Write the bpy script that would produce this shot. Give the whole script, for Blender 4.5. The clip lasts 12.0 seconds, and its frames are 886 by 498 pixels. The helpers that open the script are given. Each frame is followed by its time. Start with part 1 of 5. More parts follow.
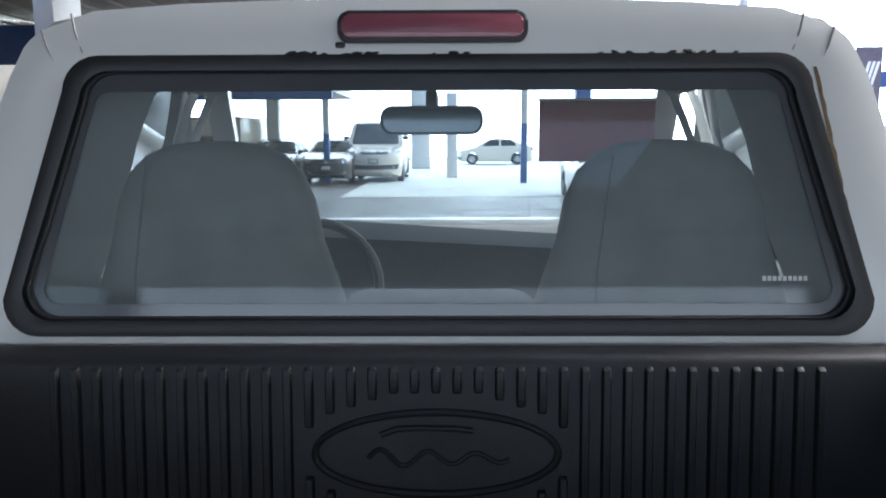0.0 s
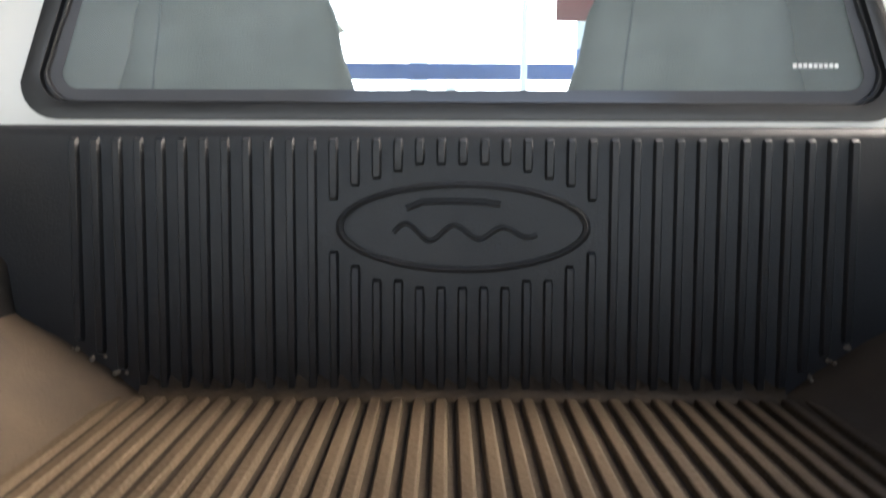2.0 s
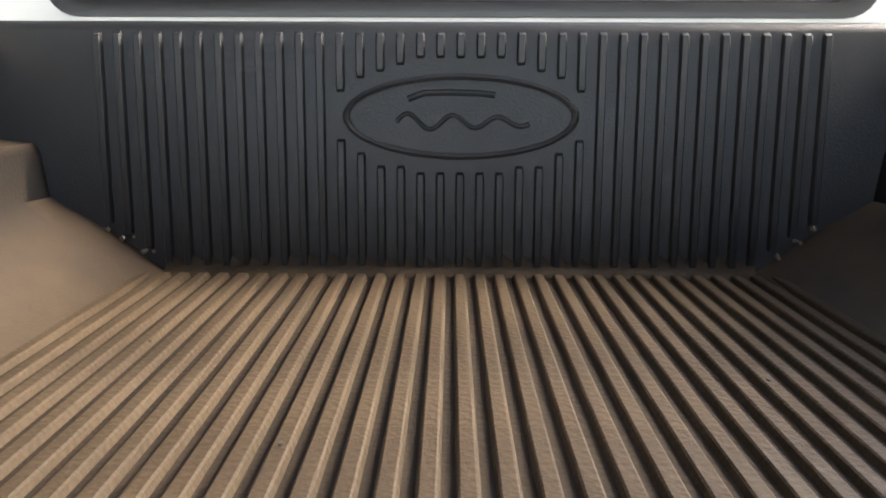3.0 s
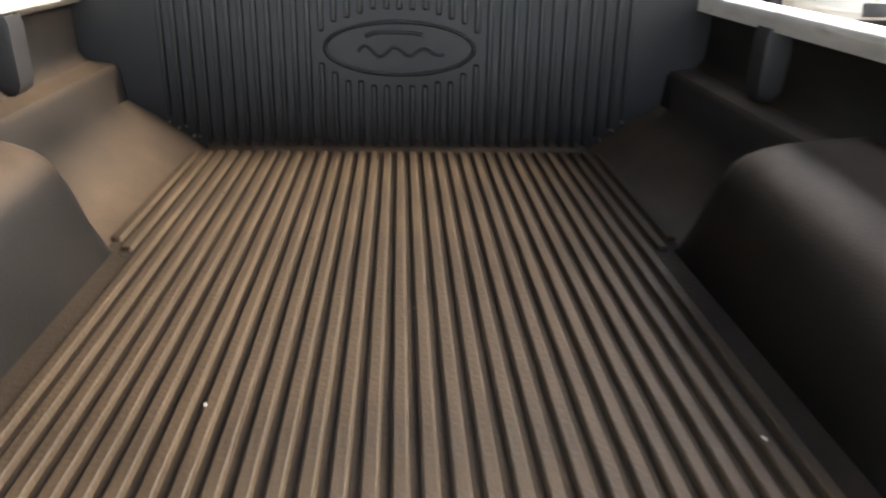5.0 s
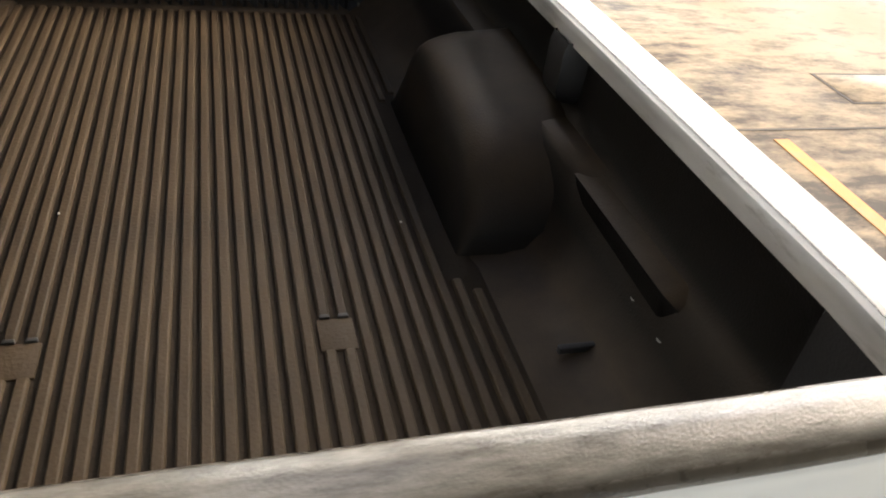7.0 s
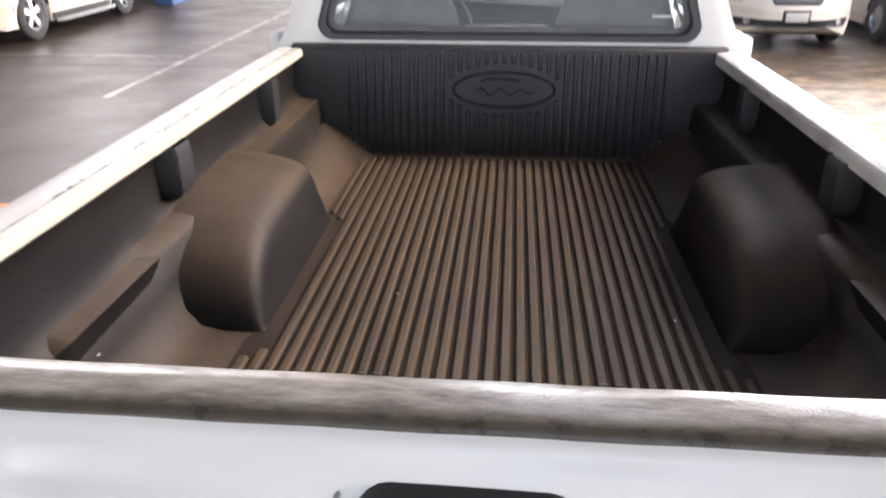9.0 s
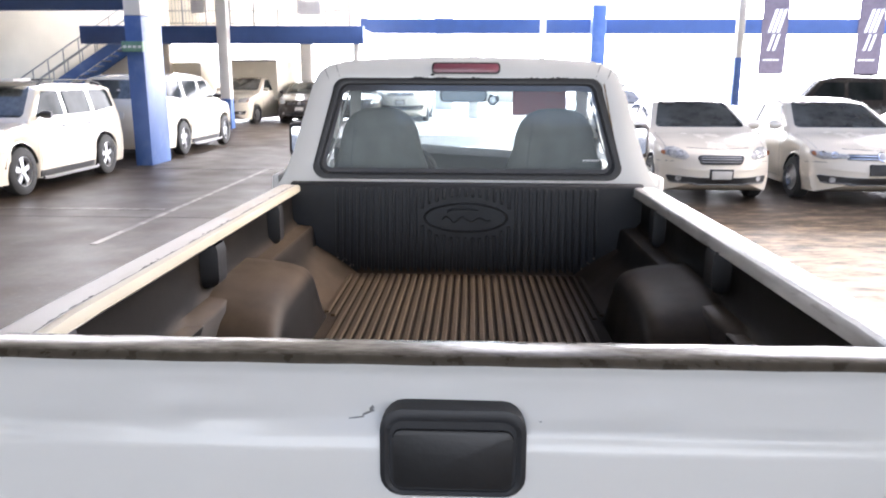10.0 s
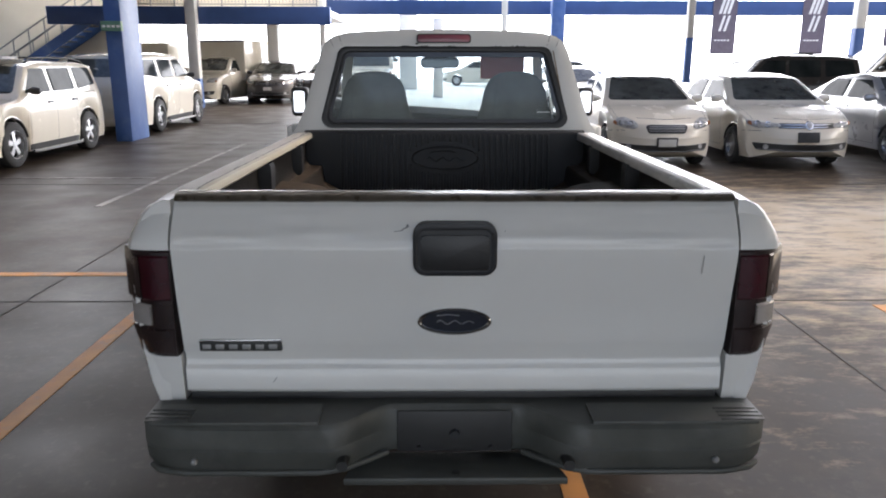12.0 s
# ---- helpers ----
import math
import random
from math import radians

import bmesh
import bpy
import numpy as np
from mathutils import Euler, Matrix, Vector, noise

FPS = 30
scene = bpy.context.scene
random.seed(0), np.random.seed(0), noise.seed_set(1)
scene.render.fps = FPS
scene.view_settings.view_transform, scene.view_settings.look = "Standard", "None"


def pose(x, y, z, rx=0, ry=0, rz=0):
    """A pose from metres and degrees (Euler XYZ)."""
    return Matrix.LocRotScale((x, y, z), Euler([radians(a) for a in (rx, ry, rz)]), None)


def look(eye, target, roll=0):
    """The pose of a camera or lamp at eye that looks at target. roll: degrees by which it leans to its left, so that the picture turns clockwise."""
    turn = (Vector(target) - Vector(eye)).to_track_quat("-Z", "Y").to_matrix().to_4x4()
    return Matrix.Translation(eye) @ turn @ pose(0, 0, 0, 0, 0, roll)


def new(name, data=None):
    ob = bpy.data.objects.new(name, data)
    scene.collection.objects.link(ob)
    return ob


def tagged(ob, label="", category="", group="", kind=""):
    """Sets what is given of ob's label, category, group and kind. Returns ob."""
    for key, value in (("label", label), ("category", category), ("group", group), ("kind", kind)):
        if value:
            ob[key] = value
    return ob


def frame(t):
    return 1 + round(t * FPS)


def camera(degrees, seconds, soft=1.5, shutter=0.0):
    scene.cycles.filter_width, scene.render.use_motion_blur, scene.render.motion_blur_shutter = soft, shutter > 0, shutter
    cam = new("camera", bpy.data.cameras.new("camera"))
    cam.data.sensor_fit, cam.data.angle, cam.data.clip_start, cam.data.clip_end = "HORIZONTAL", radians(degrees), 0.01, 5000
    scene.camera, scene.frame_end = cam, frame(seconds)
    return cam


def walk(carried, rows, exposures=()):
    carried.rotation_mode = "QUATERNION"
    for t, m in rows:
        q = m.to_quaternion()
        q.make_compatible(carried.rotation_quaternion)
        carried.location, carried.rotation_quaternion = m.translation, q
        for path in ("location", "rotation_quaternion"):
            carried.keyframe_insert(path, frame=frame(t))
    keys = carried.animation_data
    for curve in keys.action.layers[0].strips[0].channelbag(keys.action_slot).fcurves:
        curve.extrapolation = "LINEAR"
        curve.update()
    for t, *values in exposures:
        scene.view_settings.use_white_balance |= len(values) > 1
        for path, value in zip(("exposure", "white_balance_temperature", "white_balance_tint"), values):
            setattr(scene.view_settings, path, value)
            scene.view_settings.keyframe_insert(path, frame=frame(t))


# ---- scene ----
from mathutils.bvhtree import BVHTree

# ---- camera and walk ----
cam = camera(61.5, 12.0, soft=1.8, shutter=0.4)
PATH = [
    (0, (0.021, 1.014, 1.398), (0.002, 2.989, 1.108), -0.2),
    (0.5, (0.015, 1.004, 1.380), (-0.006, 2.980, 1.030), 0),
    (1, (0.017, 1.000, 1.350), (-0.003, 2.972, 0.955), 0),
    (1.5, (0.010, 0.980, 1.250), (-0.005, 2.947, 0.844), 0),
    (2, (-0.022, 0.985, 1.075), (-0.032, 2.965, 0.785), 0.2),
    (2.5, (-0.030, 0.955, 0.990), (-0.030, 2.925, 0.622), 0.2),
    (2.7, (-0.014, 0.925, 1.000), (-0.033, 2.885, 0.588), 0.2),
    (4.5, (-0.017, 0.490, 1.145), (-0.022, 2.375, 0.480), -0.1),
    (5, (0.000, 0.240, 1.235), (0.116, 2.060, 0.425), 1.4),
    (5.5, (-0.003, 0.055, 1.318), (0.393, 1.781, 0.390), 4.0),
    (6, (-0.016, -0.160, 1.428), (0.574, 1.428, 0.362), 5.4),
    (6.5, (-0.008, -0.250, 1.472), (0.606, 1.307, 0.382), 6.8),
    (7, (0.079, -0.262, 1.560), (0.617, 1.240, 0.364), 8.8),
    (7.5, (0.155, -0.236, 1.561), (0.507, 1.318, 0.352), 7.7),
    (7.7, (0.160, -0.236, 1.560), (0.385, 1.320, 0.305), 5.6),
    (9.3, (0.003, -0.688, 1.545), (-0.173, 1.178, 0.845), -0.1),
    (9.5, (0.000, -0.795, 1.550), (-0.150, 1.104, 0.940), 0.4),
    (10, (0.020, -1.066, 1.527), (-0.052, 0.882, 1.080), 0.2),
    (10.5, (-0.038, -1.326, 1.515), (-0.054, 0.639, 1.143), 0.0),
    (11, (-0.104, -1.560, 1.490), (-0.062, 0.378, 0.996), 0.2),
    (11.5, (-0.095, -1.745, 1.473), (-0.020, 0.199, 1.006), 0.5),
    (12, (-0.056, -1.926, 1.455), (-0.033, 0.014, 0.964), 0.1),
]
walk(cam, [(t, look(eye, target, roll)) for t, eye, target, roll in PATH], exposures=[
    (0, 1.8, 5650, 10), (0.5, 2.15, 5700, 10), (1, 2.45, 5800, 10), (1.5, 2.8, 6200, 10), (2.0, 3.4, 6500, 10), (2.5, 3.9, 6500, 10), (4.5, 3.5, 6800, 10), (5.5, 3.5, 6600, 10), (6, 3.2, 7200, 10), (6.5, 2.65, 7100, 10), (7.7, 2.6, 7200, 10),
    (9.4, 3.15, 6300, 19), (10, 2.75, 6250, 17), (10.5, 2.2, 6250, 15), (11, 1.85, 6300, 14), (12, 1.6, 6300, 14),
])

# ---- world, sun and large light ----
world = bpy.data.worlds.new("overcast_day")
scene.world = world
world.use_nodes = True
wn = world.node_tree.nodes
sky = wn.new("ShaderNodeTexSky")
sky.sky_type = "NISHITA"
sky.sun_disc = False
sky.sun_elevation = radians(39)
sky.sun_rotation = radians(81)
sky.air_density = 1.0
sky.dust_density = 4.0
wn["Background"].inputs["Strength"].default_value = 0.15
world.node_tree.links.new(sky.outputs["Color"], wn["Background"].inputs["Color"])
sun_data = bpy.data.lights.new("sun", "SUN")
sun_data.energy = 0.70
sun_data.angle = radians(30)
sun_data.color = (1.0, 0.97, 0.91)
sun = new("sun", sun_data)
sun.matrix_world = look((20, 3, 16.5), (0, 0, 0))

# added fill lamp that lights the tailgate from an unseen opening at the rear
fill_data = bpy.data.lights.new("rear_fill_light", "AREA")
fill_data.shape = "RECTANGLE"
fill_data.size, fill_data.size_y = 14.5, 3.2
fill_data.energy = 125
fill_data.color = (0.93, 0.97, 1.0)
rear_fill = new("rear_fill_light", fill_data)
rear_fill.matrix_world = pose(0.5, -12.9, 2.0, 90, 0, 0)

# ---- materials ----
def mat(name, col, rough=0.5, metal=0.0, var=0.12, scale=6.0, bump=0.0, bscale=120.0, coat=0.0,
        tint=None, tscale=1.5, tlow=0.5, thigh=0.7, rvar=0.1, stretch=(1, 1, 1), spec=0.5):
    """Procedural surface: two scales of colour change, gloss change and fine relief."""
    m = bpy.data.materials.new(name)
    m.use_nodes = True
    nt = m.node_tree
    n, l = nt.nodes, nt.links
    b = n["Principled BSDF"]
    tc = n.new("ShaderNodeTexCoord")
    mp = n.new("ShaderNodeMapping")
    mp.inputs["Scale"].default_value = stretch
    l.new(tc.outputs["Object"], mp.inputs["Vector"])
    n1 = n.new("ShaderNodeTexNoise")
    n1.inputs["Scale"].default_value = scale
    n1.inputs["Detail"].default_value = 6
    l.new(mp.outputs[0], n1.inputs["Vector"])
    ramp = n.new("ShaderNodeValToRGB")
    ramp.color_ramp.elements[0].position = 0.3
    ramp.color_ramp.elements[1].position = 0.7
    ramp.color_ramp.elements[0].color = (*[c * (1 - var) for c in col], 1)
    ramp.color_ramp.elements[1].color = (*[min(1, c * (1 + var)) for c in col], 1)
    l.new(n1.outputs["Fac"], ramp.inputs["Fac"])
    out = ramp.outputs["Color"]
    if tint:
        n3 = n.new("ShaderNodeTexNoise")
        n3.inputs["Scale"].default_value = tscale
        n3.inputs["Detail"].default_value = 8
        n3.inputs["Roughness"].default_value = 0.65
        l.new(mp.outputs[0], n3.inputs["Vector"])
        r3 = n.new("ShaderNodeValToRGB")
        r3.color_ramp.elements[0].position = tlow
        r3.color_ramp.elements[1].position = thigh
        l.new(n3.outputs["Fac"], r3.inputs["Fac"])
        mix = n.new("ShaderNodeMix")
        mix.data_type = "RGBA"
        l.new(r3.outputs["Color"], mix.inputs["Factor"])
        l.new(out, mix.inputs[6])
        mix.inputs[7].default_value = (*tint, 1)
        out = mix.outputs[2]
    l.new(out, b.inputs["Base Color"])
    mr = n.new("ShaderNodeMapRange")
    mr.inputs["To Min"].default_value = max(0.02, rough - rvar)
    mr.inputs["To Max"].default_value = min(1, rough + rvar)
    l.new(n1.outputs["Fac"], mr.inputs["Value"])
    l.new(mr.outputs[0], b.inputs["Roughness"])
    b.inputs["Metallic"].default_value = metal
    b.inputs["Coat Weight"].default_value = coat
    b.inputs["Coat Roughness"].default_value = 0.06
    b.inputs["Specular IOR Level"].default_value = spec
    if bump:
        n2 = n.new("ShaderNodeTexNoise")
        n2.inputs["Scale"].default_value = bscale
        n2.inputs["Detail"].default_value = 4
        l.new(tc.outputs["Object"], n2.inputs["Vector"])
        bp = n.new("ShaderNodeBump")
        bp.inputs["Strength"].default_value = bump
        bp.inputs["Distance"].default_value = 0.01
        l.new(n2.outputs["Fac"], bp.inputs["Height"])
        l.new(bp.outputs[0], b.inputs["Normal"])
    return m


def glass(name, col=(0.9, 0.95, 0.95), clear=0.85, rough=0.02, dirt=0.0, ior=1.45):
    """A thin pane: mostly clear, with a gloss on it."""
    m = bpy.data.materials.new(name)
    m.use_nodes = True
    nt = m.node_tree
    n, l = nt.nodes, nt.links
    n.remove(n["Principled BSDF"])
    tr = n.new("ShaderNodeBsdfTransparent")
    tr.inputs["Color"].default_value = (*[c * clear for c in col], 1)
    gl = n.new("ShaderNodeBsdfGlossy")
    gl.inputs["Roughness"].default_value = rough
    fr = n.new("ShaderNodeFresnel")
    fr.inputs["IOR"].default_value = ior
    mx = n.new("ShaderNodeMixShader")
    l.new(fr.outputs[0], mx.inputs[0])
    l.new(tr.outputs[0], mx.inputs[1])
    l.new(gl.outputs[0], mx.inputs[2])
    surf = mx.outputs[0]
    # diffuse bluish veil: dust on the pane plus painted haze of reflections
    if dirt:
        df = n.new("ShaderNodeBsdfDiffuse")
        df.inputs["Color"].default_value = (0.52, 0.60, 0.62, 1)
        dn = n.new("ShaderNodeTexNoise")
        dn.inputs["Scale"].default_value = 3.0
        dn.inputs["Detail"].default_value = 6
        dm = n.new("ShaderNodeMapRange")
        dm.inputs["To Min"].default_value = dirt * 0.6
        dm.inputs["To Max"].default_value = dirt * 1.4
        l.new(dn.outputs["Fac"], dm.inputs["Value"])
        m2 = n.new("ShaderNodeMixShader")
        l.new(dm.outputs[0], m2.inputs[0])
        l.new(surf, m2.inputs[1])
        l.new(df.outputs[0], m2.inputs[2])
        surf = m2.outputs[0]
    l.new(surf, n["Material Output"].inputs["Surface"])
    return m


def glow(name, col, strength):
    m = bpy.data.materials.new(name)
    m.use_nodes = True
    b = m.node_tree.nodes["Principled BSDF"]
    b.inputs["Base Color"].default_value = (*col, 1)
    b.inputs["Emission Color"].default_value = (*col, 1)
    b.inputs["Emission Strength"].default_value = strength
    return m


M_white = mat("white_paint", (0.77, 0.77, 0.75), 0.36, var=0.045, scale=2.2, coat=0.25, tint=(0.70, 0.69, 0.66), tscale=1.2, tlow=0.3, thigh=1.0, bump=0.012, bscale=7, rvar=0.02)
M_railgrey = mat("weathered_grey_paint", (0.50, 0.50, 0.49), 0.5, var=0.25, scale=18, tint=(0.30, 0.295, 0.28), tscale=30, tlow=0.55, thigh=0.7, stretch=(1, 0.2, 1))
# white lip tinted cream: warm reflected light put into the paint colour
M_lip = mat("warm_lit_lip_paint", (0.47, 0.44, 0.36), 0.42, var=0.05, scale=5, tint=(0.48, 0.42, 0.29), tscale=9, tlow=0.6, thigh=0.8, stretch=(1, 0.3, 1))
M_rail = mat("dull_rail_paint", (0.46, 0.45, 0.425), 0.55, var=0.08, scale=5, tint=(0.36, 0.33, 0.28), tscale=11, tlow=0.5, thigh=0.80, stretch=(1, 0.25, 1))
M_black = mat("black_plastic", (0.022, 0.023, 0.026), 0.5, var=0.2, scale=10, bump=0.1, bscale=500)
M_rubber = mat("black_rubber", (0.018, 0.018, 0.019), 0.45, var=0.2, scale=8, bump=0.05, bscale=90)
M_liner = mat("black_liner_plastic", (0.0158, 0.0172, 0.0205), 0.50, var=0.25, scale=7, bump=0.12, bscale=300, tint=(0.027, 0.026, 0.025), tscale=3, tlow=0.45, thigh=0.85, spec=0.42)
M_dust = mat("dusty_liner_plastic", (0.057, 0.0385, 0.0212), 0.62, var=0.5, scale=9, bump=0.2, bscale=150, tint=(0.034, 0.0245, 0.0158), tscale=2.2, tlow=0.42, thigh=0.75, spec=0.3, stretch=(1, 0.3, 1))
# dusty brown darkened further: the shade between the ribs is in this colour
M_groove = mat("dusty_shaded_groove_plastic", (0.028, 0.0200, 0.0130), 0.8, var=0.35, scale=6, bump=0.2, bscale=120, tint=(0.034, 0.025, 0.0165), tscale=3, tlow=0.5, thigh=0.75, spec=0.2)
M_side = mat("half_dusty_liner", (0.0110, 0.0105, 0.0105), 0.50, var=0.25, scale=6, bump=0.12, bscale=260, tint=(0.026, 0.020, 0.0145), tscale=2.0, tlow=0.50, thigh=0.82, spec=0.16, rvar=0.12)


def tint_up_faces(m, col, low, high, amount, rougher, scale=4.5, stretch=(1, 1, 1)):
    """Mixes a colour, such as dust or painted glare, into the faces that look up."""
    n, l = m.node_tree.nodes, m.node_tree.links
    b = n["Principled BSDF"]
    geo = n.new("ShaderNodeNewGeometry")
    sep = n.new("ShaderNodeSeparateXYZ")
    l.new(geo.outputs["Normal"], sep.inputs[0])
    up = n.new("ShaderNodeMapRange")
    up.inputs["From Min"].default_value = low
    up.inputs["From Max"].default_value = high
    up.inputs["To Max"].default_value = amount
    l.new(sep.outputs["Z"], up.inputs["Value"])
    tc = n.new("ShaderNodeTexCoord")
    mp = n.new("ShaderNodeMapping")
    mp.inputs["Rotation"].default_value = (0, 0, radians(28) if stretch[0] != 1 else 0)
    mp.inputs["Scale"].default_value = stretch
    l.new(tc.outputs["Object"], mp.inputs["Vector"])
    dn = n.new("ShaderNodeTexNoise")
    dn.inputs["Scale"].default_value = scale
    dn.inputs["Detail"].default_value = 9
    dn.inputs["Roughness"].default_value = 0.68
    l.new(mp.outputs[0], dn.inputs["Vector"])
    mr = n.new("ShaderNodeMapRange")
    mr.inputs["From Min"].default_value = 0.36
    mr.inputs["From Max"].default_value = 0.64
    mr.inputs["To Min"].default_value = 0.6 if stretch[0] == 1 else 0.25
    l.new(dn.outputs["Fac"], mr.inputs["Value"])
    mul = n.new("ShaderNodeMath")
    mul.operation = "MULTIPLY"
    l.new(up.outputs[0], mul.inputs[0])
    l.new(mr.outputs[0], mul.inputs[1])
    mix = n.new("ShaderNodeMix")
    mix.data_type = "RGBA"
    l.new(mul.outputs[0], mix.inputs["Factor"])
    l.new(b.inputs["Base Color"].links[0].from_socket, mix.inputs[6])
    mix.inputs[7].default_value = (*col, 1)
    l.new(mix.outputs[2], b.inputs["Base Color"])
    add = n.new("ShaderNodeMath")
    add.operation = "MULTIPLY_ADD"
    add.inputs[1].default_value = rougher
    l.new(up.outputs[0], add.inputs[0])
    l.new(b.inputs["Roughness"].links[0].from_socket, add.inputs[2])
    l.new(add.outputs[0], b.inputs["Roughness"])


tint_up_faces(M_side, (0.080, 0.059, 0.040), 0.34, 0.80, 0.95, 0.04)
M_cap = mat("faded_glare_cap_plastic", (0.070, 0.059, 0.045), 0.29, var=0.30, scale=30, bump=0.09, bscale=300, tint=(0.075, 0.064, 0.05), tscale=12, tlow=0.5, thigh=0.75, spec=0.45)
# glare painted as pale scratchy streaks on the cap's upward face
tint_up_faces(M_cap, (0.37, 0.345, 0.30), 0.80, 0.97, 0.95, -0.08, 46.0, (0.22, 1.0, 1.0))
M_crumb = mat("dried_dust", (0.17, 0.145, 0.115), 0.8, var=0.2, scale=60)
M_bumper = mat("faded_bumper_paint", (0.072, 0.075, 0.068), 0.5, var=0.2, scale=9, bump=0.08, bscale=200, tint=(0.12, 0.12, 0.115), tscale=5, tlow=0.5, thigh=0.8)
M_chrome = mat("chrome", (0.55, 0.55, 0.56), 0.22, metal=1.0, var=0.05, rvar=0.05)
M_alloy = mat("alloy_rim", (0.55, 0.55, 0.56), 0.3, metal=0.9, var=0.08)
M_blue = mat("blue_badge", (0.004, 0.0065, 0.016), 0.2, var=0.1, coat=0.8)
M_redlens = mat("smoked_red_lens", (0.038, 0.004, 0.009), 0.24, var=0.3, scale=9, coat=0.25, rvar=0.06)
M_dimlens = mat("smoked_dark_lens", (0.028, 0.018, 0.018), 0.25, var=0.3, scale=12, coat=0.25, rvar=0.06)
M_clearlens = mat("clear_lens", (0.36, 0.335, 0.32), 0.18, var=0.15, scale=20, coat=0.8, rvar=0.05)
M_brake = mat("red_brake_lens", (0.27, 0.075, 0.105), 0.35, var=0.12, scale=14, coat=0.3)
M_glass = glass("window_glass", (0.80, 0.88, 0.90), 0.80)
M_veiledglass = glass("dusty_veiled_rear_glass", (0.80, 0.88, 0.90), 0.85, 0.03, dirt=0.19)
M_doorglass = glass("door_glass", (0.80, 0.88, 0.90), 0.75, ior=1.12)
M_frit = mat("dark_window_band", (0.085, 0.088, 0.098), 0.12, var=0.1, rvar=0.05)
M_seat = mat("grey_seat_cloth", (0.225, 0.226, 0.212), 0.9, var=0.15, scale=12, bump=0.3, bscale=350, spec=0.2)
M_dash = mat("dark_dash_plastic", (0.03, 0.033, 0.037), 0.6, var=0.1, bump=0.03, bscale=300)
M_headliner = mat("grey_headliner", (0.15, 0.152, 0.155), 0.95, var=0.08)
M_redboard = mat("red_card", (0.48, 0.12, 0.12), 0.7, var=0.12, scale=4)
M_mirror = mat("mirror_glass", (0.8, 0.82, 0.84), 0.03, metal=1.0, var=0.02, rvar=0.02)
M_dimmirror = mat("dim_mirror_glass", (0.10, 0.11, 0.12), 0.08, metal=1.0, var=0.1, rvar=0.02)
M_tyre = mat("tyre_rubber", (0.022, 0.022, 0.022), 0.75, var=0.2, scale=14, bump=0.2, bscale=60)
# grey base and uneven patches paint in the reflections on the car windscreens
M_carglass = mat("windscreen_painted_reflections", (0.072, 0.078, 0.076), 0.07, var=0.5, scale=1.6, rvar=0.03, spec=0.6, tint=(0.030, 0.034, 0.034), tscale=2.4, tlow=0.45, thigh=0.6)
M_sideglass = mat("dark_side_glass", (0.030, 0.035, 0.035), 0.08, var=0.4, scale=2.5, rvar=0.03, spec=0.04)
M_amber = mat("amber_lens", (0.35, 0.13, 0.05), 0.2, var=0.1, coat=0.5)
M_cream = mat("cream_car_paint", (0.74, 0.685, 0.57), 0.25, var=0.03, scale=2, coat=0.7)
M_carwhite = mat("white_car_paint", (0.78, 0.715, 0.595), 0.25, var=0.03, scale=2, coat=0.7)
M_silver = mat("silver_car_paint", (0.42, 0.42, 0.43), 0.3, metal=0.4, var=0.04, coat=0.6)
M_dark = mat("dark_car_paint", (0.070, 0.062, 0.060), 0.25, var=0.1, coat=0.7)
M_trim = mat("dark_trim", (0.028, 0.028, 0.028), 0.5, var=0.2)
M_head = mat("headlamp_glass", (0.42, 0.415, 0.40), 0.14, var=0.4, scale=22, coat=0.3, rvar=0.05)
M_plate = mat("blank_plate", (0.62, 0.60, 0.55), 0.5, var=0.06)
M_orange = mat("orange_line_paint", (0.50, 0.22, 0.05), 0.6, var=0.2, scale=4, tint=(0.26, 0.19, 0.12), tscale=6, tlow=0.5, thigh=0.75)
M_colblue = mat("blue_column_paint", (0.052, 0.115, 0.31), 0.45, var=0.08, scale=3, bump=0.05, bscale=40, tint=(0.10, 0.17, 0.36), tscale=2)
M_colwhite = mat("white_column_paint", (0.72, 0.71, 0.68), 0.55, var=0.05, scale=2, bump=0.05, bscale=40)
M_wall = mat("cream_wall_paint", (0.72, 0.66, 0.56), 0.7, var=0.06, scale=1.2, bump=0.05, bscale=30)
M_beamblue = mat("blue_beam_paint", (0.032, 0.075, 0.22), 0.5, var=0.1, scale=2)
M_steel = mat("grey_steel", (0.30, 0.30, 0.30), 0.5, metal=0.3, var=0.1)
M_roof = mat("dark_corrugated_roof", (0.16, 0.15, 0.13), 0.7, var=0.15, scale=2)
M_banner = mat("banner_cloth", (0.12, 0.10, 0.13), 0.8, var=0.15)
M_pale = mat("pale_print", (0.75, 0.74, 0.74), 0.7, var=0.05)
M_green = mat("green_sign", (0.12, 0.25, 0.18), 0.6, var=0.1)
M_floor = mat("polished_concrete", (0.036, 0.0255, 0.017), 0.45, var=0.22, scale=1.6, bump=0.04, bscale=30, tint=(0.047, 0.0325, 0.0215), tscale=0.4, tlow=0.35, thigh=0.8, rvar=0.20)
fn, fl = M_floor.node_tree.nodes, M_floor.node_tree.links      # scuffed pale patches and dark oil marks over the concrete
ftc = fn.new("ShaderNodeTexCoord")
fmix_from = fn["Principled BSDF"].inputs["Base Color"].links[0].from_socket
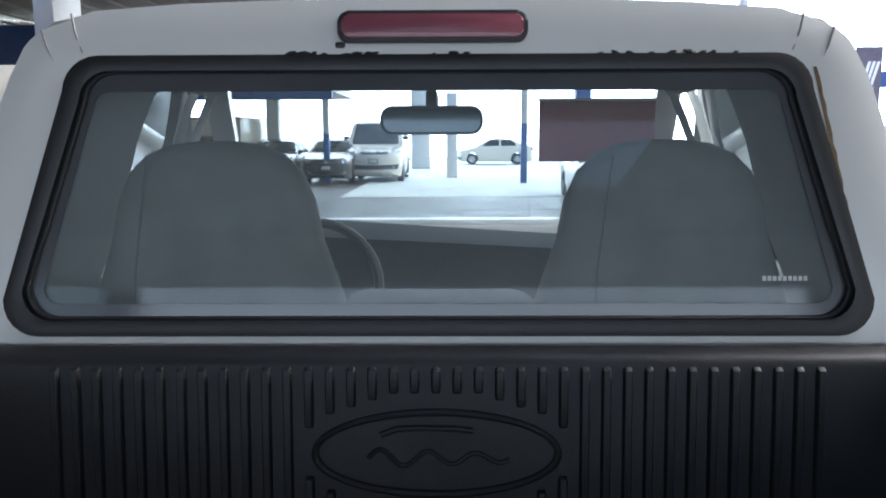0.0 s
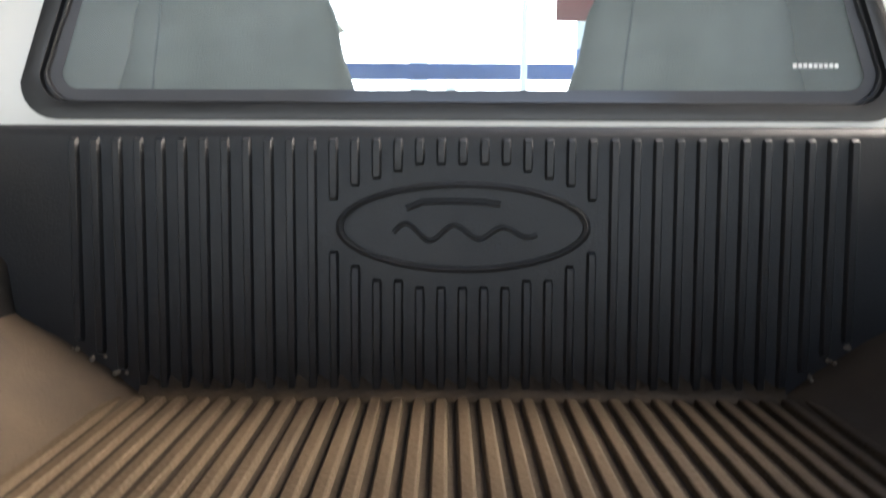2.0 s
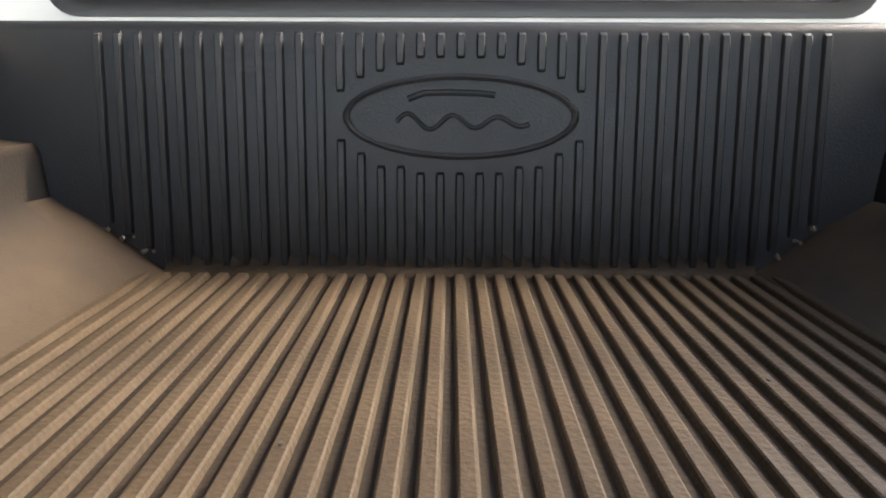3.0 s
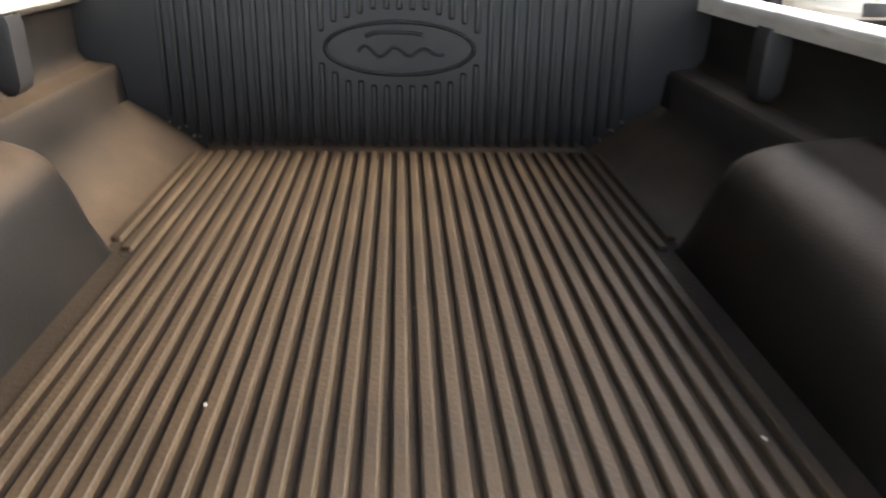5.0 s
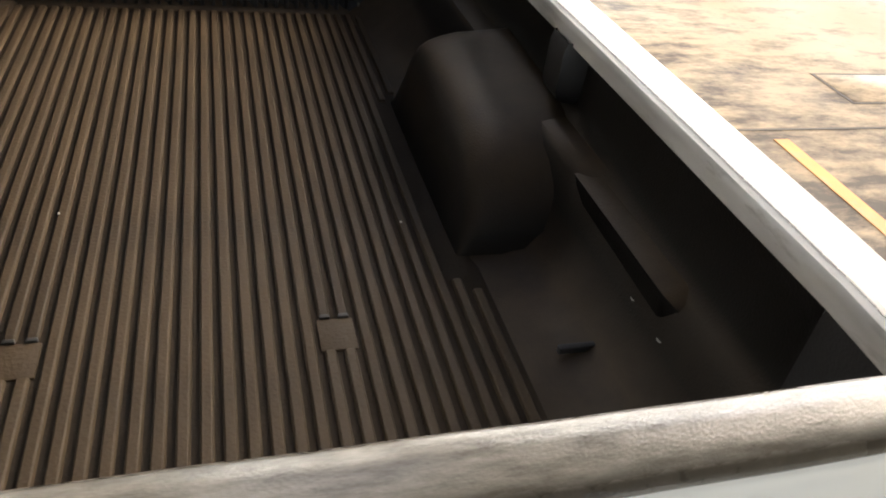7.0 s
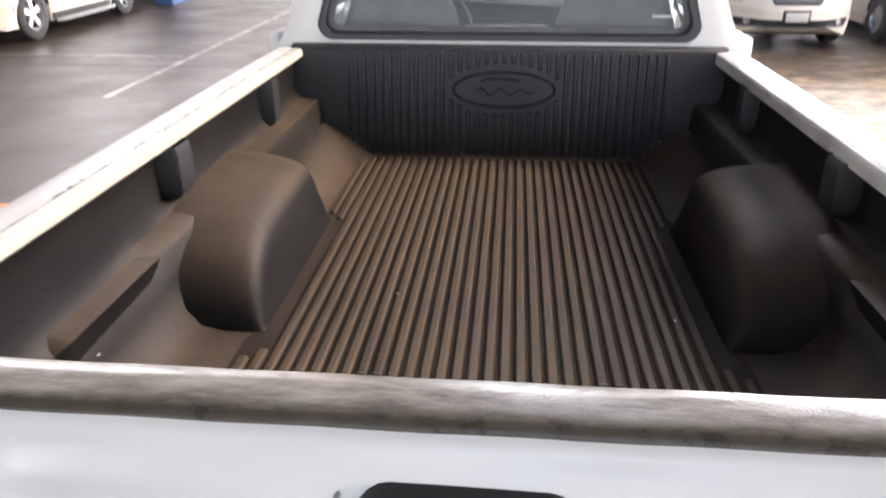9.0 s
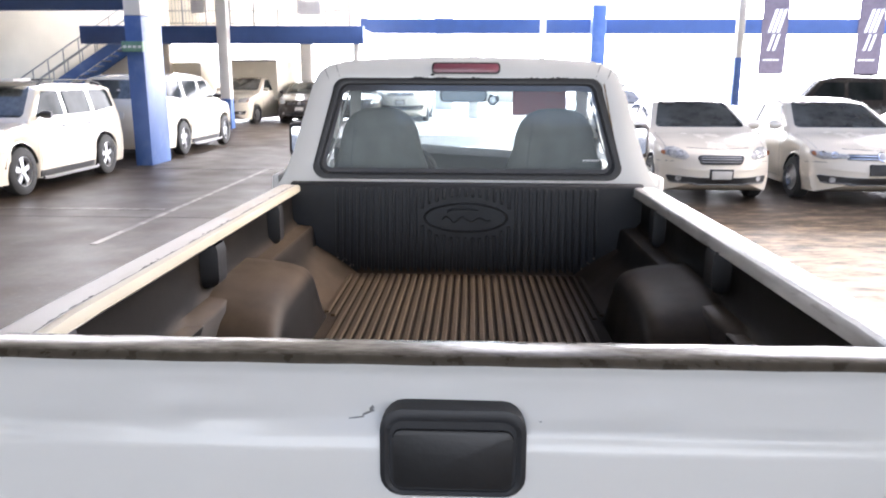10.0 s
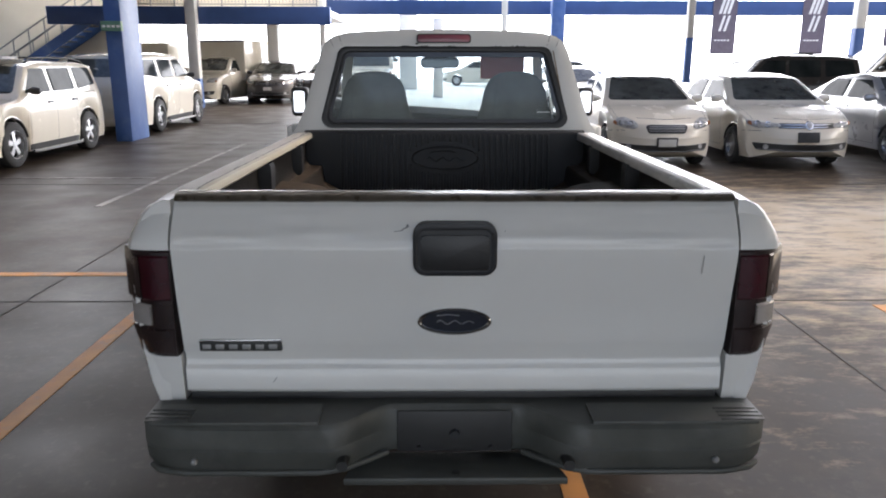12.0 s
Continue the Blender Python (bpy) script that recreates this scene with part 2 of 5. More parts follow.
for fscale, flow, fhigh, fcol in ((2.3, 0.50, 0.68, (0.072, 0.055, 0.040, 1)), (3.9, 0.50, 0.70, (0.026, 0.021, 0.017, 1)), (0.8, 0.46, 0.66, (0.038, 0.030, 0.0235, 1)), (17.0, 0.54, 0.68, (0.068, 0.054, 0.041, 1))):
    fnoise = fn.new("ShaderNodeTexNoise")
    fnoise.inputs["Scale"].default_value = fscale
    fnoise.inputs["Detail"].default_value = 10
    fnoise.inputs["Roughness"].default_value = 0.7
    fnoise.inputs["Distortion"].default_value = 0.15
    fl.new(ftc.outputs["Object"], fnoise.inputs["Vector"])
    framp = fn.new("ShaderNodeMapRange")
    framp.inputs["From Min"].default_value = flow
    framp.inputs["From Max"].default_value = fhigh
    framp.inputs["To Max"].default_value = 0.85
    fl.new(fnoise.outputs["Fac"], framp.inputs["Value"])
    fmix = fn.new("ShaderNodeMix")
    fmix.data_type = "RGBA"
    fl.new(framp.outputs[0], fmix.inputs["Factor"])
    fl.new(fmix_from, fmix.inputs[6])
    fmix.inputs[7].default_value = fcol
    fmix_from = fmix.outputs[2]
fl.new(fmix_from, fn["Principled BSDF"].inputs["Base Color"])
# a pale flaking patch of old paint, brightened to paint in the sunlit floor
pgeo = fn.new("ShaderNodeMapping")
pgeo.inputs["Location"].default_value = (-2.75, -2.60, 0)
pgeo.inputs["Scale"].default_value = (0.62, 0.62, 1)
fl.new(ftc.outputs["Object"], pgeo.inputs["Vector"])
plen = fn.new("ShaderNodeVectorMath")
plen.operation = "LENGTH"
fl.new(pgeo.outputs[0], plen.inputs[0])
pn = fn.new("ShaderNodeTexNoise")
pn.inputs["Scale"].default_value = 4.5
pn.inputs["Detail"].default_value = 12
pn.inputs["Roughness"].default_value = 0.75
pm = fn.new("ShaderNodeMapping")
pm.inputs["Scale"].default_value = (0.55, 1.3, 1)
fl.new(ftc.outputs["Object"], pm.inputs["Vector"])
fl.new(pm.outputs[0], pn.inputs["Vector"])
pmul = fn.new("ShaderNodeMath")
pmul.operation = "MULTIPLY_ADD"
pmul.inputs[1].default_value = -0.105
fl.new(plen.outputs["Value"], pmul.inputs[0])
fl.new(pn.outputs["Fac"], pmul.inputs[2])
pr = fn.new("ShaderNodeMapRange")
pr.inputs["From Min"].default_value = 0.26
pr.inputs["From Max"].default_value = 0.45
pr.inputs["To Max"].default_value = 0.85
fl.new(pmul.outputs[0], pr.inputs["Value"])
pmix = fn.new("ShaderNodeMix")
pmix.data_type = "RGBA"
fl.new(pr.outputs[0], pmix.inputs["Factor"])
fl.new(fmix_from, pmix.inputs[6])
pmix.inputs[7].default_value = (0.32, 0.245, 0.158, 1)
fl.new(pmix.outputs[2], fn["Principled BSDF"].inputs["Base Color"])
fn["Principled BSDF"].inputs["Specular IOR Level"].default_value = 0.13
M_yard = mat("pale_yard_concrete", (0.52, 0.53, 0.49), 0.7, var=0.12, scale=0.9, bump=0.03, bscale=20, tint=(0.40, 0.40, 0.36), tscale=0.35, tlow=0.45, thigh=0.7, stretch=(1, 0.6, 1))
M_fade = mat("faded_white_line", (0.19, 0.175, 0.155), 0.5, var=0.3, scale=6, tint=(0.055, 0.044, 0.034), tscale=5, tlow=0.42, thigh=0.58)
M_joint = mat("floor_joint", (0.06, 0.055, 0.05), 0.8, var=0.2)
M_outside = glow("bright_daylight", (1.0, 1.0, 1.0), 3.0)
M_tube = glow("lit_tube", (1.0, 1.0, 0.97), 34.0)


# ---- mesh helpers ----
def part(name, bm, material, parent=None, label="", smooth=True, thing=None):
    """One mesh object out of a bmesh."""
    me = bpy.data.meshes.new(name)
    bmesh.ops.recalc_face_normals(bm, faces=bm.faces)
    bm.to_mesh(me)
    bm.free()
    me.materials.append(material)
    if smooth:
        me.polygons.foreach_set("use_smooth", [True] * len(me.polygons))
        me.set_sharp_from_angle(angle=radians(38))
    ob = new(name, me)
    ob.parent = parent
    if label:
        ob["label"] = label
    return ob


def empty(name, m, label, category, group="", kind=""):
    ob = new(name)
    ob.matrix_basis = m
    return tagged(ob, label, category, group, kind)


def box(bm, x0, x1, y0, y1, z0, z1, bevel=0.0, seg=2, m=None):
    """A bevelled box added to bm."""
    g = bmesh.ops.create_cube(bm, size=1.0)
    vs = g["verts"]
    for v in vs:
        v.co = Vector(((x0 + x1) / 2 + v.co.x * (x1 - x0), (y0 + y1) / 2 + v.co.y * (y1 - y0), (z0 + z1) / 2 + v.co.z * (z1 - z0)))
    es = list({e for v in vs for e in v.link_edges})
    if m is not None:
        bmesh.ops.transform(bm, matrix=m, verts=vs)
    if bevel:
        bmesh.ops.bevel(bm, geom=es, offset=bevel, segments=seg, profile=0.5, affect="EDGES")
    return bm


def bx(*a, **k):
    return box(bmesh.new(), *a, **k)


def loft(bm, rings, closed=True, cap=True, skip=None):
    """Faces between rings of points; closed: each ring closes on itself."""
    vr = [[bm.verts.new(p) for p in r] for r in rings]
    n = len(vr[0])
    for a in range(len(vr) - 1):
        for i in range(n if closed else n - 1):
            j = (i + 1) % n
            if skip and skip(a, i):
                continue
            bm.faces.new((vr[a][i], vr[a][j], vr[a + 1][j], vr[a + 1][i]))
    if cap and closed:
        bm.faces.new(vr[0])
        bm.faces.new(list(reversed(vr[-1])))
    return bm


def prism(pts, axis, a, b, bevel=0.0, bm=None):
    """A flat outline pushed along an axis. pts are the two other coordinates, in order."""
    bm = bm or bmesh.new()

    def at(p, w):
        return (w, p[0], p[1]) if axis == "x" else (p[0], w, p[1]) if axis == "y" else (p[0], p[1], w)
    v0 = [bm.verts.new(at(p, a)) for p in pts]
    v1 = [bm.verts.new(at(p, b)) for p in pts]
    n = len(pts)
    fs = [bm.faces.new(v0), bm.faces.new(v1[::-1])]
    for i in range(n):
        fs.append(bm.faces.new((v0[i], v1[i], v1[(i + 1) % n], v0[(i + 1) % n])))
    if bevel:
        es = [e for e in {e for v in v0 + v1 for e in v.link_edges}]
        bmesh.ops.bevel(bm, geom=es, offset=bevel, segments=2, profile=0.5, affect="EDGES")
    return bm


def tube(bm, pts, r, seg=8):
    """A round bar along a line of points."""
    pts = [Vector(p) for p in pts]
    rings = []
    for i, p in enumerate(pts):
        d = (pts[min(i + 1, len(pts) - 1)] - pts[max(i - 1, 0)]).normalized()
        u = d.orthogonal().normalized() if i == 0 else (u - d * u.dot(d)).normalized()
        w = d.cross(u)
        rings.append([p + (u * math.cos(2 * math.pi * k / seg) + w * math.sin(2 * math.pi * k / seg)) * r for k in range(seg)])
    return loft(bm, rings)


def rounded(x0, x1, z0, z1, r, n=5, inset_top=0.0):
    """A rounded rectangle, or a trapezoid narrower at the top, as a list of points."""
    out = []
    for cx, cz, a0 in ((x1 - r, z0 + r, -90), (x1 - r - inset_top, z1 - r, 0), (x0 + r + inset_top, z1 - r, 90), (x0 + r, z0 + r, 180)):
        for k in range(n + 1):
            a = radians(a0 + 90 * k / n)
            out.append((cx + r * math.cos(a), cz + r * math.sin(a)))
    return out


def ellipse(cx, cz, a, b, n=40):
    return [(cx + a * math.cos(2 * math.pi * k / n), cz + b * math.sin(2 * math.pi * k / n)) for k in range(n)]


def ring_band(outer, inner, y0, y1, lift=0.0, bm=None):
    """A band between two outlines with the same number of points, from y0 (back) to y1 (face), rounded by lift."""
    bm = bm or bmesh.new()
    mid = [((a[0] + b[0]) / 2, (a[1] + b[1]) / 2) for a, b in zip(outer, inner)]
    rows = [(outer, y0), (outer, y1), (mid, y1 - lift), (inner, y1), (inner, y0)]
    return loft(bm, [[(p[0], y, p[1]) for p in o] for o, y in rows], cap=False)

# ---- pickup truck: local metres, y forward from the tailgate's face, z up from the ground at the tailgate ----
TRUCK = pose(0, 0, 0.082, -0.63, 0, 0)
truck = empty("pickup_truck", TRUCK, "white single-cab pickup truck with scuffed paint and dark step bumper", "pickup truck")
P, FZ, BY = 0.0303, 0.650, 2.004                    # rib pitch, bed floor, front of bed


def side_profile(s):
    """The bed side's section: rail, outer skin, sill."""
    return [(s * x, z) for x, z in ((0.700, 1.000), (0.7005, 1.015), (0.703, 1.0225), (0.714, 1.0252), (0.775, 1.026), (0.810, 1.012), (0.840, 0.985),
                                    (0.866, 0.93), (0.884, 0.86), (0.891, 0.78), (0.889, 0.70), (0.879, 0.60), (0.860, 0.50), (0.838, 0.44), (0.800, 0.43), (0.80, 0.50), (0.82, 0.62), (0.835, 0.78), (0.80, 0.95), (0.76, 0.985), (0.72, 0.985))]


def bed_side(s):
    bm = bmesh.new()
    prof = side_profile(s)
    rings = []
    ys = [0.004, 0.012, 0.03, 0.066, 0.072, 0.15, 0.3, 0.5, 0.62, 0.7, 0.8, 0.9, 1.0, 1.1, 1.2, 1.3, 1.38, 1.5, 1.7, 1.9, 2.04]
    for y in ys:
        tuck = 0.02 * max(0.0, (0.15 - y) / 0.15) ** 2
        r = []
        for x, z in prof:
            xx = x - s * tuck * max(0, abs(x) - 0.76) / 0.11
            zz = z - (0.010 * max(0.0, (0.2 - y) / 0.2) if z > 0.96 else 0)
            if y < 0.07:
                xx = s * max(abs(xx), 0.753)
            d = abs(y - 1.0)
            if d < 0.38 and z < 0.74:
                zz = max(z, 0.32 + math.sqrt(0.40 ** 2 - d ** 2) + 0.0)
            r.append((xx, y, zz))
        rings.append(r)
    loft(bm, rings)
    return part("bed_side", bm, M_white, truck)


left_side, right_side = bed_side(-1), bed_side(1)
for s in (-1, 1):
    # scraped rail edge and the plastic strip on it
    if s < 0:
        bm = bmesh.new()
        rnd = random.Random(6)
        y = 0.09
        while y < 1.98:
            w = rnd.uniform(0.004, 0.028) * (1.6 if y < 0.6 else 1.0)
            if rnd.random() < 0.8:
                x0 = -0.7170 - rnd.uniform(0, 0.004)
                g = rnd.uniform(0.0015, 0.009)
                v = [bm.verts.new((x0 - dx, y + dy, 1.0288 + 0.0010 * (abs(x0 - dx) - 0.7145) / 0.03 - 0.010 * max(0, (0.2 - y) / 0.2))) for dx, dy in ((0, 0), (g * 0.7, w * 0.15), (g, w * 0.5), (g * 0.6, w * 0.9), (0, w))]
                bm.faces.new(v)
            y += w + rnd.choice((0.0, 0.002, 0.004, 0.012, 0.03))
        rt = bmesh.new()
        loft(rt, [[(-0.7165, y, 1.0268 - d), (-0.745, y, 1.0274 - d), (-0.7755, y, 1.0276 - d), (-0.790, y, 1.0215 - d)] for y, d in ((0.073, 0.0064), (0.2, 0), (0.5, 0), (1.0, 0), (1.5, 0), (2.02, 0))], closed=False, cap=False)
        lip = bmesh.new()
        loft(lip, [[(-0.6985, y, 1.001 - d), (-0.6990, y, 1.0165 - d), (-0.7015, y, 1.0242 - d), (-0.7165, y, 1.0268 - d)] for y, d in ((0.073, 0.0064), (0.2, 0), (0.5, 0), (1.0, 0), (1.5, 0), (2.02, 0))], closed=False, cap=False)
        for y0 in [0.075 + 0.048 * k for k in range(40)]:
            z0 = 1.0286 - 0.010 * max(0, (0.2 - y0) / 0.2)
            z1 = 1.0286 - 0.010 * max(0, (0.2 - y0 - 0.047) / 0.2)
            wl = rnd.uniform(0.0018, 0.0045)
            bm.faces.new([bm.verts.new(p) for p in ((-0.7165, y0, z0), (-0.7165 - wl, y0, z0), (-0.7165 - wl * rnd.uniform(0.5, 1.2), y0 + 0.047, z1), (-0.7165, y0 + 0.047, z1))])
        part("rail_lip", lip, M_lip, left_side, "inner lip of the rail, coloured by warm reflected light")
        part("rail_top", rt, M_rail, left_side, "dull greyed paint on the rail's top")
        part("scraped_edge", bm, M_trim, left_side, "dark chipped paint along the rail", smooth=False)["kind"] = "stuff"
    else:
        ends = ((0.073, 0.0064), (0.2, 0), (0.5, 0), (1.0, 0), (1.5, 0), (2.02, 0))
        rt = bmesh.new()
        loft(rt, [[(0.6985, y, 0.990 - d), (0.6985, y, 1.012 - d), (0.6992, y, 1.0190 - d), (0.7022, y, 1.0245 - d), (0.7120, y, 1.0272 - d)] for y, d in ends], closed=False, cap=False)
        part("rail_strip", rt, M_railgrey, right_side, "grey weathered strip on the rail's inner edge")
        # grey sheet that draws the thin shadow beside the rail's inner strip
        rt = bmesh.new()
        loft(rt, [[(0.7145, y, 1.0276 - d), (0.7235, y, 1.0276 - d)] for y, d in ends], closed=False, cap=False)
        part("rail_shadow", rt, M_steel, right_side, "thin grey shadow laid on the rail beside the strip")
        bm = bmesh.new()
        rnd = random.Random(8)
        y = 0.075
        while y < 1.98:
            w = rnd.uniform(0.010, 0.05)
            z = 1.0280 - 0.010 * max(0, (0.2 - y) / 0.2)
            g = rnd.uniform(0.0012, 0.0028)
            bm.faces.new([bm.verts.new(p) for p in ((0.7120, y, z), (0.7120 + g, y + w * 0.1, z), (0.7120 + g * rnd.uniform(0.5, 1.1), y + w * 0.9, z), (0.7120, y + w, z))])
            y += w + rnd.choice((0.0, 0.0, 0.004))
        part("rail_seam", bm, M_trim, right_side, "dark open seam along the strip", smooth=False)["kind"] = "stuff"
    # rear corner post beside the tailgate, running up into the rail
    bm = bmesh.new()
    rings = []
    for z, xo, yb in ((0.425, 0.812, 0.012), (0.45, 0.846, 0.006), (0.52, 0.864, 0.0), (0.583, 0.877, -0.004), (0.586, 0.80, 0.03), (0.884, 0.80, 0.03), (0.887, 0.879, -0.030), (0.905, 0.876, -0.030), (0.93, 0.867, -0.022), (0.955, 0.856, -0.010), (0.978, 0.843, 0.002), (0.994, 0.828, 0.010), (1.005, 0.804, 0.018), (1.012, 0.788, 0.028), (1.0155, 0.768, 0.045)):
        rings.append([(s * 0.756, yb, z), (s * (0.756 + (xo - 0.756) * 0.55), yb + 0.003, z), (s * (0.756 + (xo - 0.756) * 0.85), yb + 0.014, z), (s * xo, yb + 0.045, z), (s * xo, 0.11, z), (s * 0.756, 0.11, z)])
    part("corner_post", loft(bm, rings), M_white, left_side if s < 0 else right_side)

# tailgate: curved outer skin
TW = 0.747
prof = [(0.050, 0.47), (0.004, 0.471), (-0.004, 0.480), (-0.004, 0.540), (0.004, 0.552), (0.008, 0.566), (0.002, 0.585), (-0.010, 0.62), (-0.022, 0.70), (-0.036, 0.80), (-0.046, 0.87), (-0.048, 0.895),
        (-0.042, 0.915), (-0.026, 0.946), (-0.008, 0.976), (0.006, 0.998), (0.020, 1.011), (0.055, 1.012), (0.062, 0.98), (0.062, 0.50)]


def gate_y(z):
    """How far the tailgate's skin stands back at a height."""
    zs = [p[1] for p in prof[2:17]]
    return float(np.interp(z, zs, [p[0] for p in prof[2:17]]))


DENTS = ((-0.43, 0.948, 0.022, 0.020, 0.0040), (-0.36, 0.935, 0.09, 0.010, -0.0028), (-0.60, 0.925, 0.10, 0.008, -0.0026), (-0.69, 0.905, 0.03, 0.010, 0.0030), (0.22, 0.925, 0.14, 0.009, -0.0024),
         (0.52, 0.920, 0.12, 0.008, -0.0026), (0.68, 0.905, 0.03, 0.010, 0.0030), (0.30, 0.955, 0.02, 0.012, 0.0020), (-0.25, 0.75, 0.16, 0.05, 0.0020), (0.42, 0.72, 0.18, 0.05, 0.0018), (-0.62, 0.60, 0.05, 0.02, 0.0020))


def dent(x, z):
    """Shallow dents and waves in the tailgate's sheet metal."""
    d = 0.0009 * math.sin(x * 11 + z * 9) + 0.0006 * math.sin(x * 23 - z * 31 + 1.0)
    for cx, cz, wx, wz, a in DENTS:
        d += 2.3 * a * math.exp(-((x - cx) / wx) ** 2 - ((z - cz) / wz) ** 2)
    return d


fine = [prof[0]]
for a, b in zip(prof, prof[1:]):
    n_ = 4 if b[1] > 0.55 and a[0] < 0.03 else 1
    fine += [(a[0] + (b[0] - a[0]) * k / n_, a[1] + (b[1] - a[1]) * k / n_) for k in range(1, n_ + 1)]
bm = bmesh.new()
loft(bm, [[(x, y + 0.006 * (abs(x) / TW) ** 4 + (dent(x, z) if 0.48 < z < 0.985 and y < 0.02 else 0), z) for y, z in fine] for x in [-TW, -TW + 0.006] + [i * 0.025 - 0.725 for i in range(59)] + [TW - 0.006, TW]])
tailgate = part("tailgate", bm, M_white, truck)
# dents and scratches
rnd = random.Random(3)
bm = bmesh.new()
for x, z, w, h, a in ((-0.135, 0.945, 0.026, 0.003, -24), (-0.15, 0.939, 0.024, 0.002, -8), (-0.128, 0.951, 0.010, 0.005, -50), (0.655, 0.85, 0.0018, 0.05, 2), (-0.5, 0.51, 0.018, 0.002, -55), (0.13, 0.938, 0.004, 0.002, 0)):
    box(bm, -w / 2, w / 2, -0.0006, 0.0006, -h / 2, h / 2, m=pose(x, gate_y(z) - 0.0003, z, -33 if z > 0.92 else 6 if z > 0.6 else 0, a, 0))
part("scratch", bm, M_steel, tailgate, "grey scratches in the white paint", smooth=False)["kind"] = "stuff"
# cap along the tailgate's top
bm = bmesh.new()
capp = [(0.0135, 1.0105), (0.0060, 1.0110), (-0.0015, 1.0140), (-0.0030, 1.0180), (-0.0005, 1.0225), (0.0110, 1.0300), (0.0180, 1.0318), (0.040, 1.0340), (0.060, 1.0330), (0.070, 1.025), (0.072, 0.985), (0.064, 0.975)]
rings = []
for i in range(31):
    x = -0.742 + 1.484 * i / 30
    rings.append([(x, y + 0.005 * (abs(x) / TW) ** 4, z + 0.0006 * math.sin(i * 1.7)) for y, z in capp])
loft(bm, rings)
part("tailgate_cap", bm, M_cap, tailgate, "faded brown-grey textured plastic cap with glare painted on its top")
# latch handle
HZ = 0.004                                           # the handle sits in a shallow flat
bm = ring_band(rounded(-0.112, 0.108, 0.819 + HZ, 0.960 + HZ, 0.034), rounded(-0.098, 0.094, 0.828 + HZ, 0.942 + HZ, 0.022), -0.005, -0.0535, lift=0.003)
bezel = part("handle_bezel", bm, M_black, tailgate, "black plastic handle surround")
bm = prism(rounded(-0.098, 0.094, 0.828 + HZ, 0.942 + HZ, 0.020), "y", -0.050, -0.03)
part("handle_recess", bm, M_black, bezel)
bm = prism(rounded(-0.093, 0.089, 0.833 + HZ, 0.928 + HZ, 0.014), "y", -0.056, -0.04, bevel=0.003)
part("latch_paddle", bm, M_rubber, bezel)
# maker's oval
bm = ring_band(ellipse(-0.002, 0.688, 0.100, 0.038), ellipse(-0.002, 0.688, 0.090, 0.031), -0.010, -0.030, lift=0.003)
oval = part("oval_badge", bm, M_chrome, tailgate, "chrome-rimmed dark blue oval badge")
bm = prism(ellipse(-0.002, 0.688, 0.0905, 0.0315), "y", -0.026, -0.008)
part("badge_field", bm, M_blue, oval)
bm = bmesh.new()
tube(bm, [(-0.050 + 0.0026 * k, -0.0262, 0.685 + (0.006 - 0.00008 * k) * math.sin(k * 0.42)) for k in range(40)], 0.0010, 5)
tube(bm, [(-0.050, -0.0262, 0.704), (-0.02, -0.0262, 0.707), (0.012, -0.0262, 0.704)], 0.0012, 5)
part("badge_stroke", bm, M_steel, oval)
# model bar: plain blocks, no letters
bm = bx(-0.700, -0.475, -0.014, 0.006, 0.598, 0.632, bevel=0.003)
bar = part("model_badge", bm, M_trim, tailgate, "dark bar badge with chrome edges and plain blocks")
part("chrome_edge", bx(-0.700, -0.475, -0.0165, -0.010, 0.626, 0.632, bevel=0.001), M_chrome, bar)
for i in range(6):
    part("block", bx(-0.692 + i * 0.0362, -0.692 + i * 0.0362 + 0.024, -0.0155, -0.012, 0.604, 0.619, bevel=0.002), M_steel, bar)
# tail lights
for s in (-1, 1):
    lamp = empty("tail_light", pose(0, 0, 0), "", "")
    lamp.parent = truck

    def lens(z0, z1, xa, xb, lift, bm=None):
        rings = []
        for t in range(7):
            u = t / 6
            x = xa + (xb - xa) * u
            y = -0.024 - lift + 0.060 * max(0, (abs(x) - 0.795) / 0.100) ** 2
            rings.append([(s * (x - 0.02 * u * max(0, (0.66 - zq) / 0.075)), y + yq, zq) for zq, yq in ((z0, 0.006), (z0 + 0.006, 0), (z1 - 0.006, 0), (z1, 0.006), (z1, 0.08), (z0, 0.08))])
        return loft(bm or bmesh.new(), rings)
    part("housing", lens(0.585, 0.885, 0.758, 0.901, 0.0), M_dimlens, lamp)
    part("red_lens", lens(0.745, 0.872, 0.762, 0.842, 0.004), M_redlens, lamp)
    part("outer_strip", lens(0.745, 0.872, 0.846, 0.900, 0.004), M_dimlens, lamp)
    part("reverse_lens", lens(0.676, 0.734, 0.818, 0.884, 0.005), M_clearlens, lamp, "clear ribbed reversing lens")
    for k in range(5):
        part("lens_rib", lens(0.681 + k * 0.0105, 0.6845 + k * 0.0105, 0.820, 0.882, 0.0075), M_clearlens, lamp)
    part("lower_lens", lens(0.592, 0.668, 0.762, 0.889, 0.004), M_dimlens, lamp)

# step bumper
bumper = empty("bumper", pose(0, 0, 0), "", "")
bumper.parent = truck
bumper["label"] = "dark grey painted steel step bumper"


def bumper_rings(prof_at, xs):
    return loft(bmesh.new(), [prof_at(x) for x in xs])


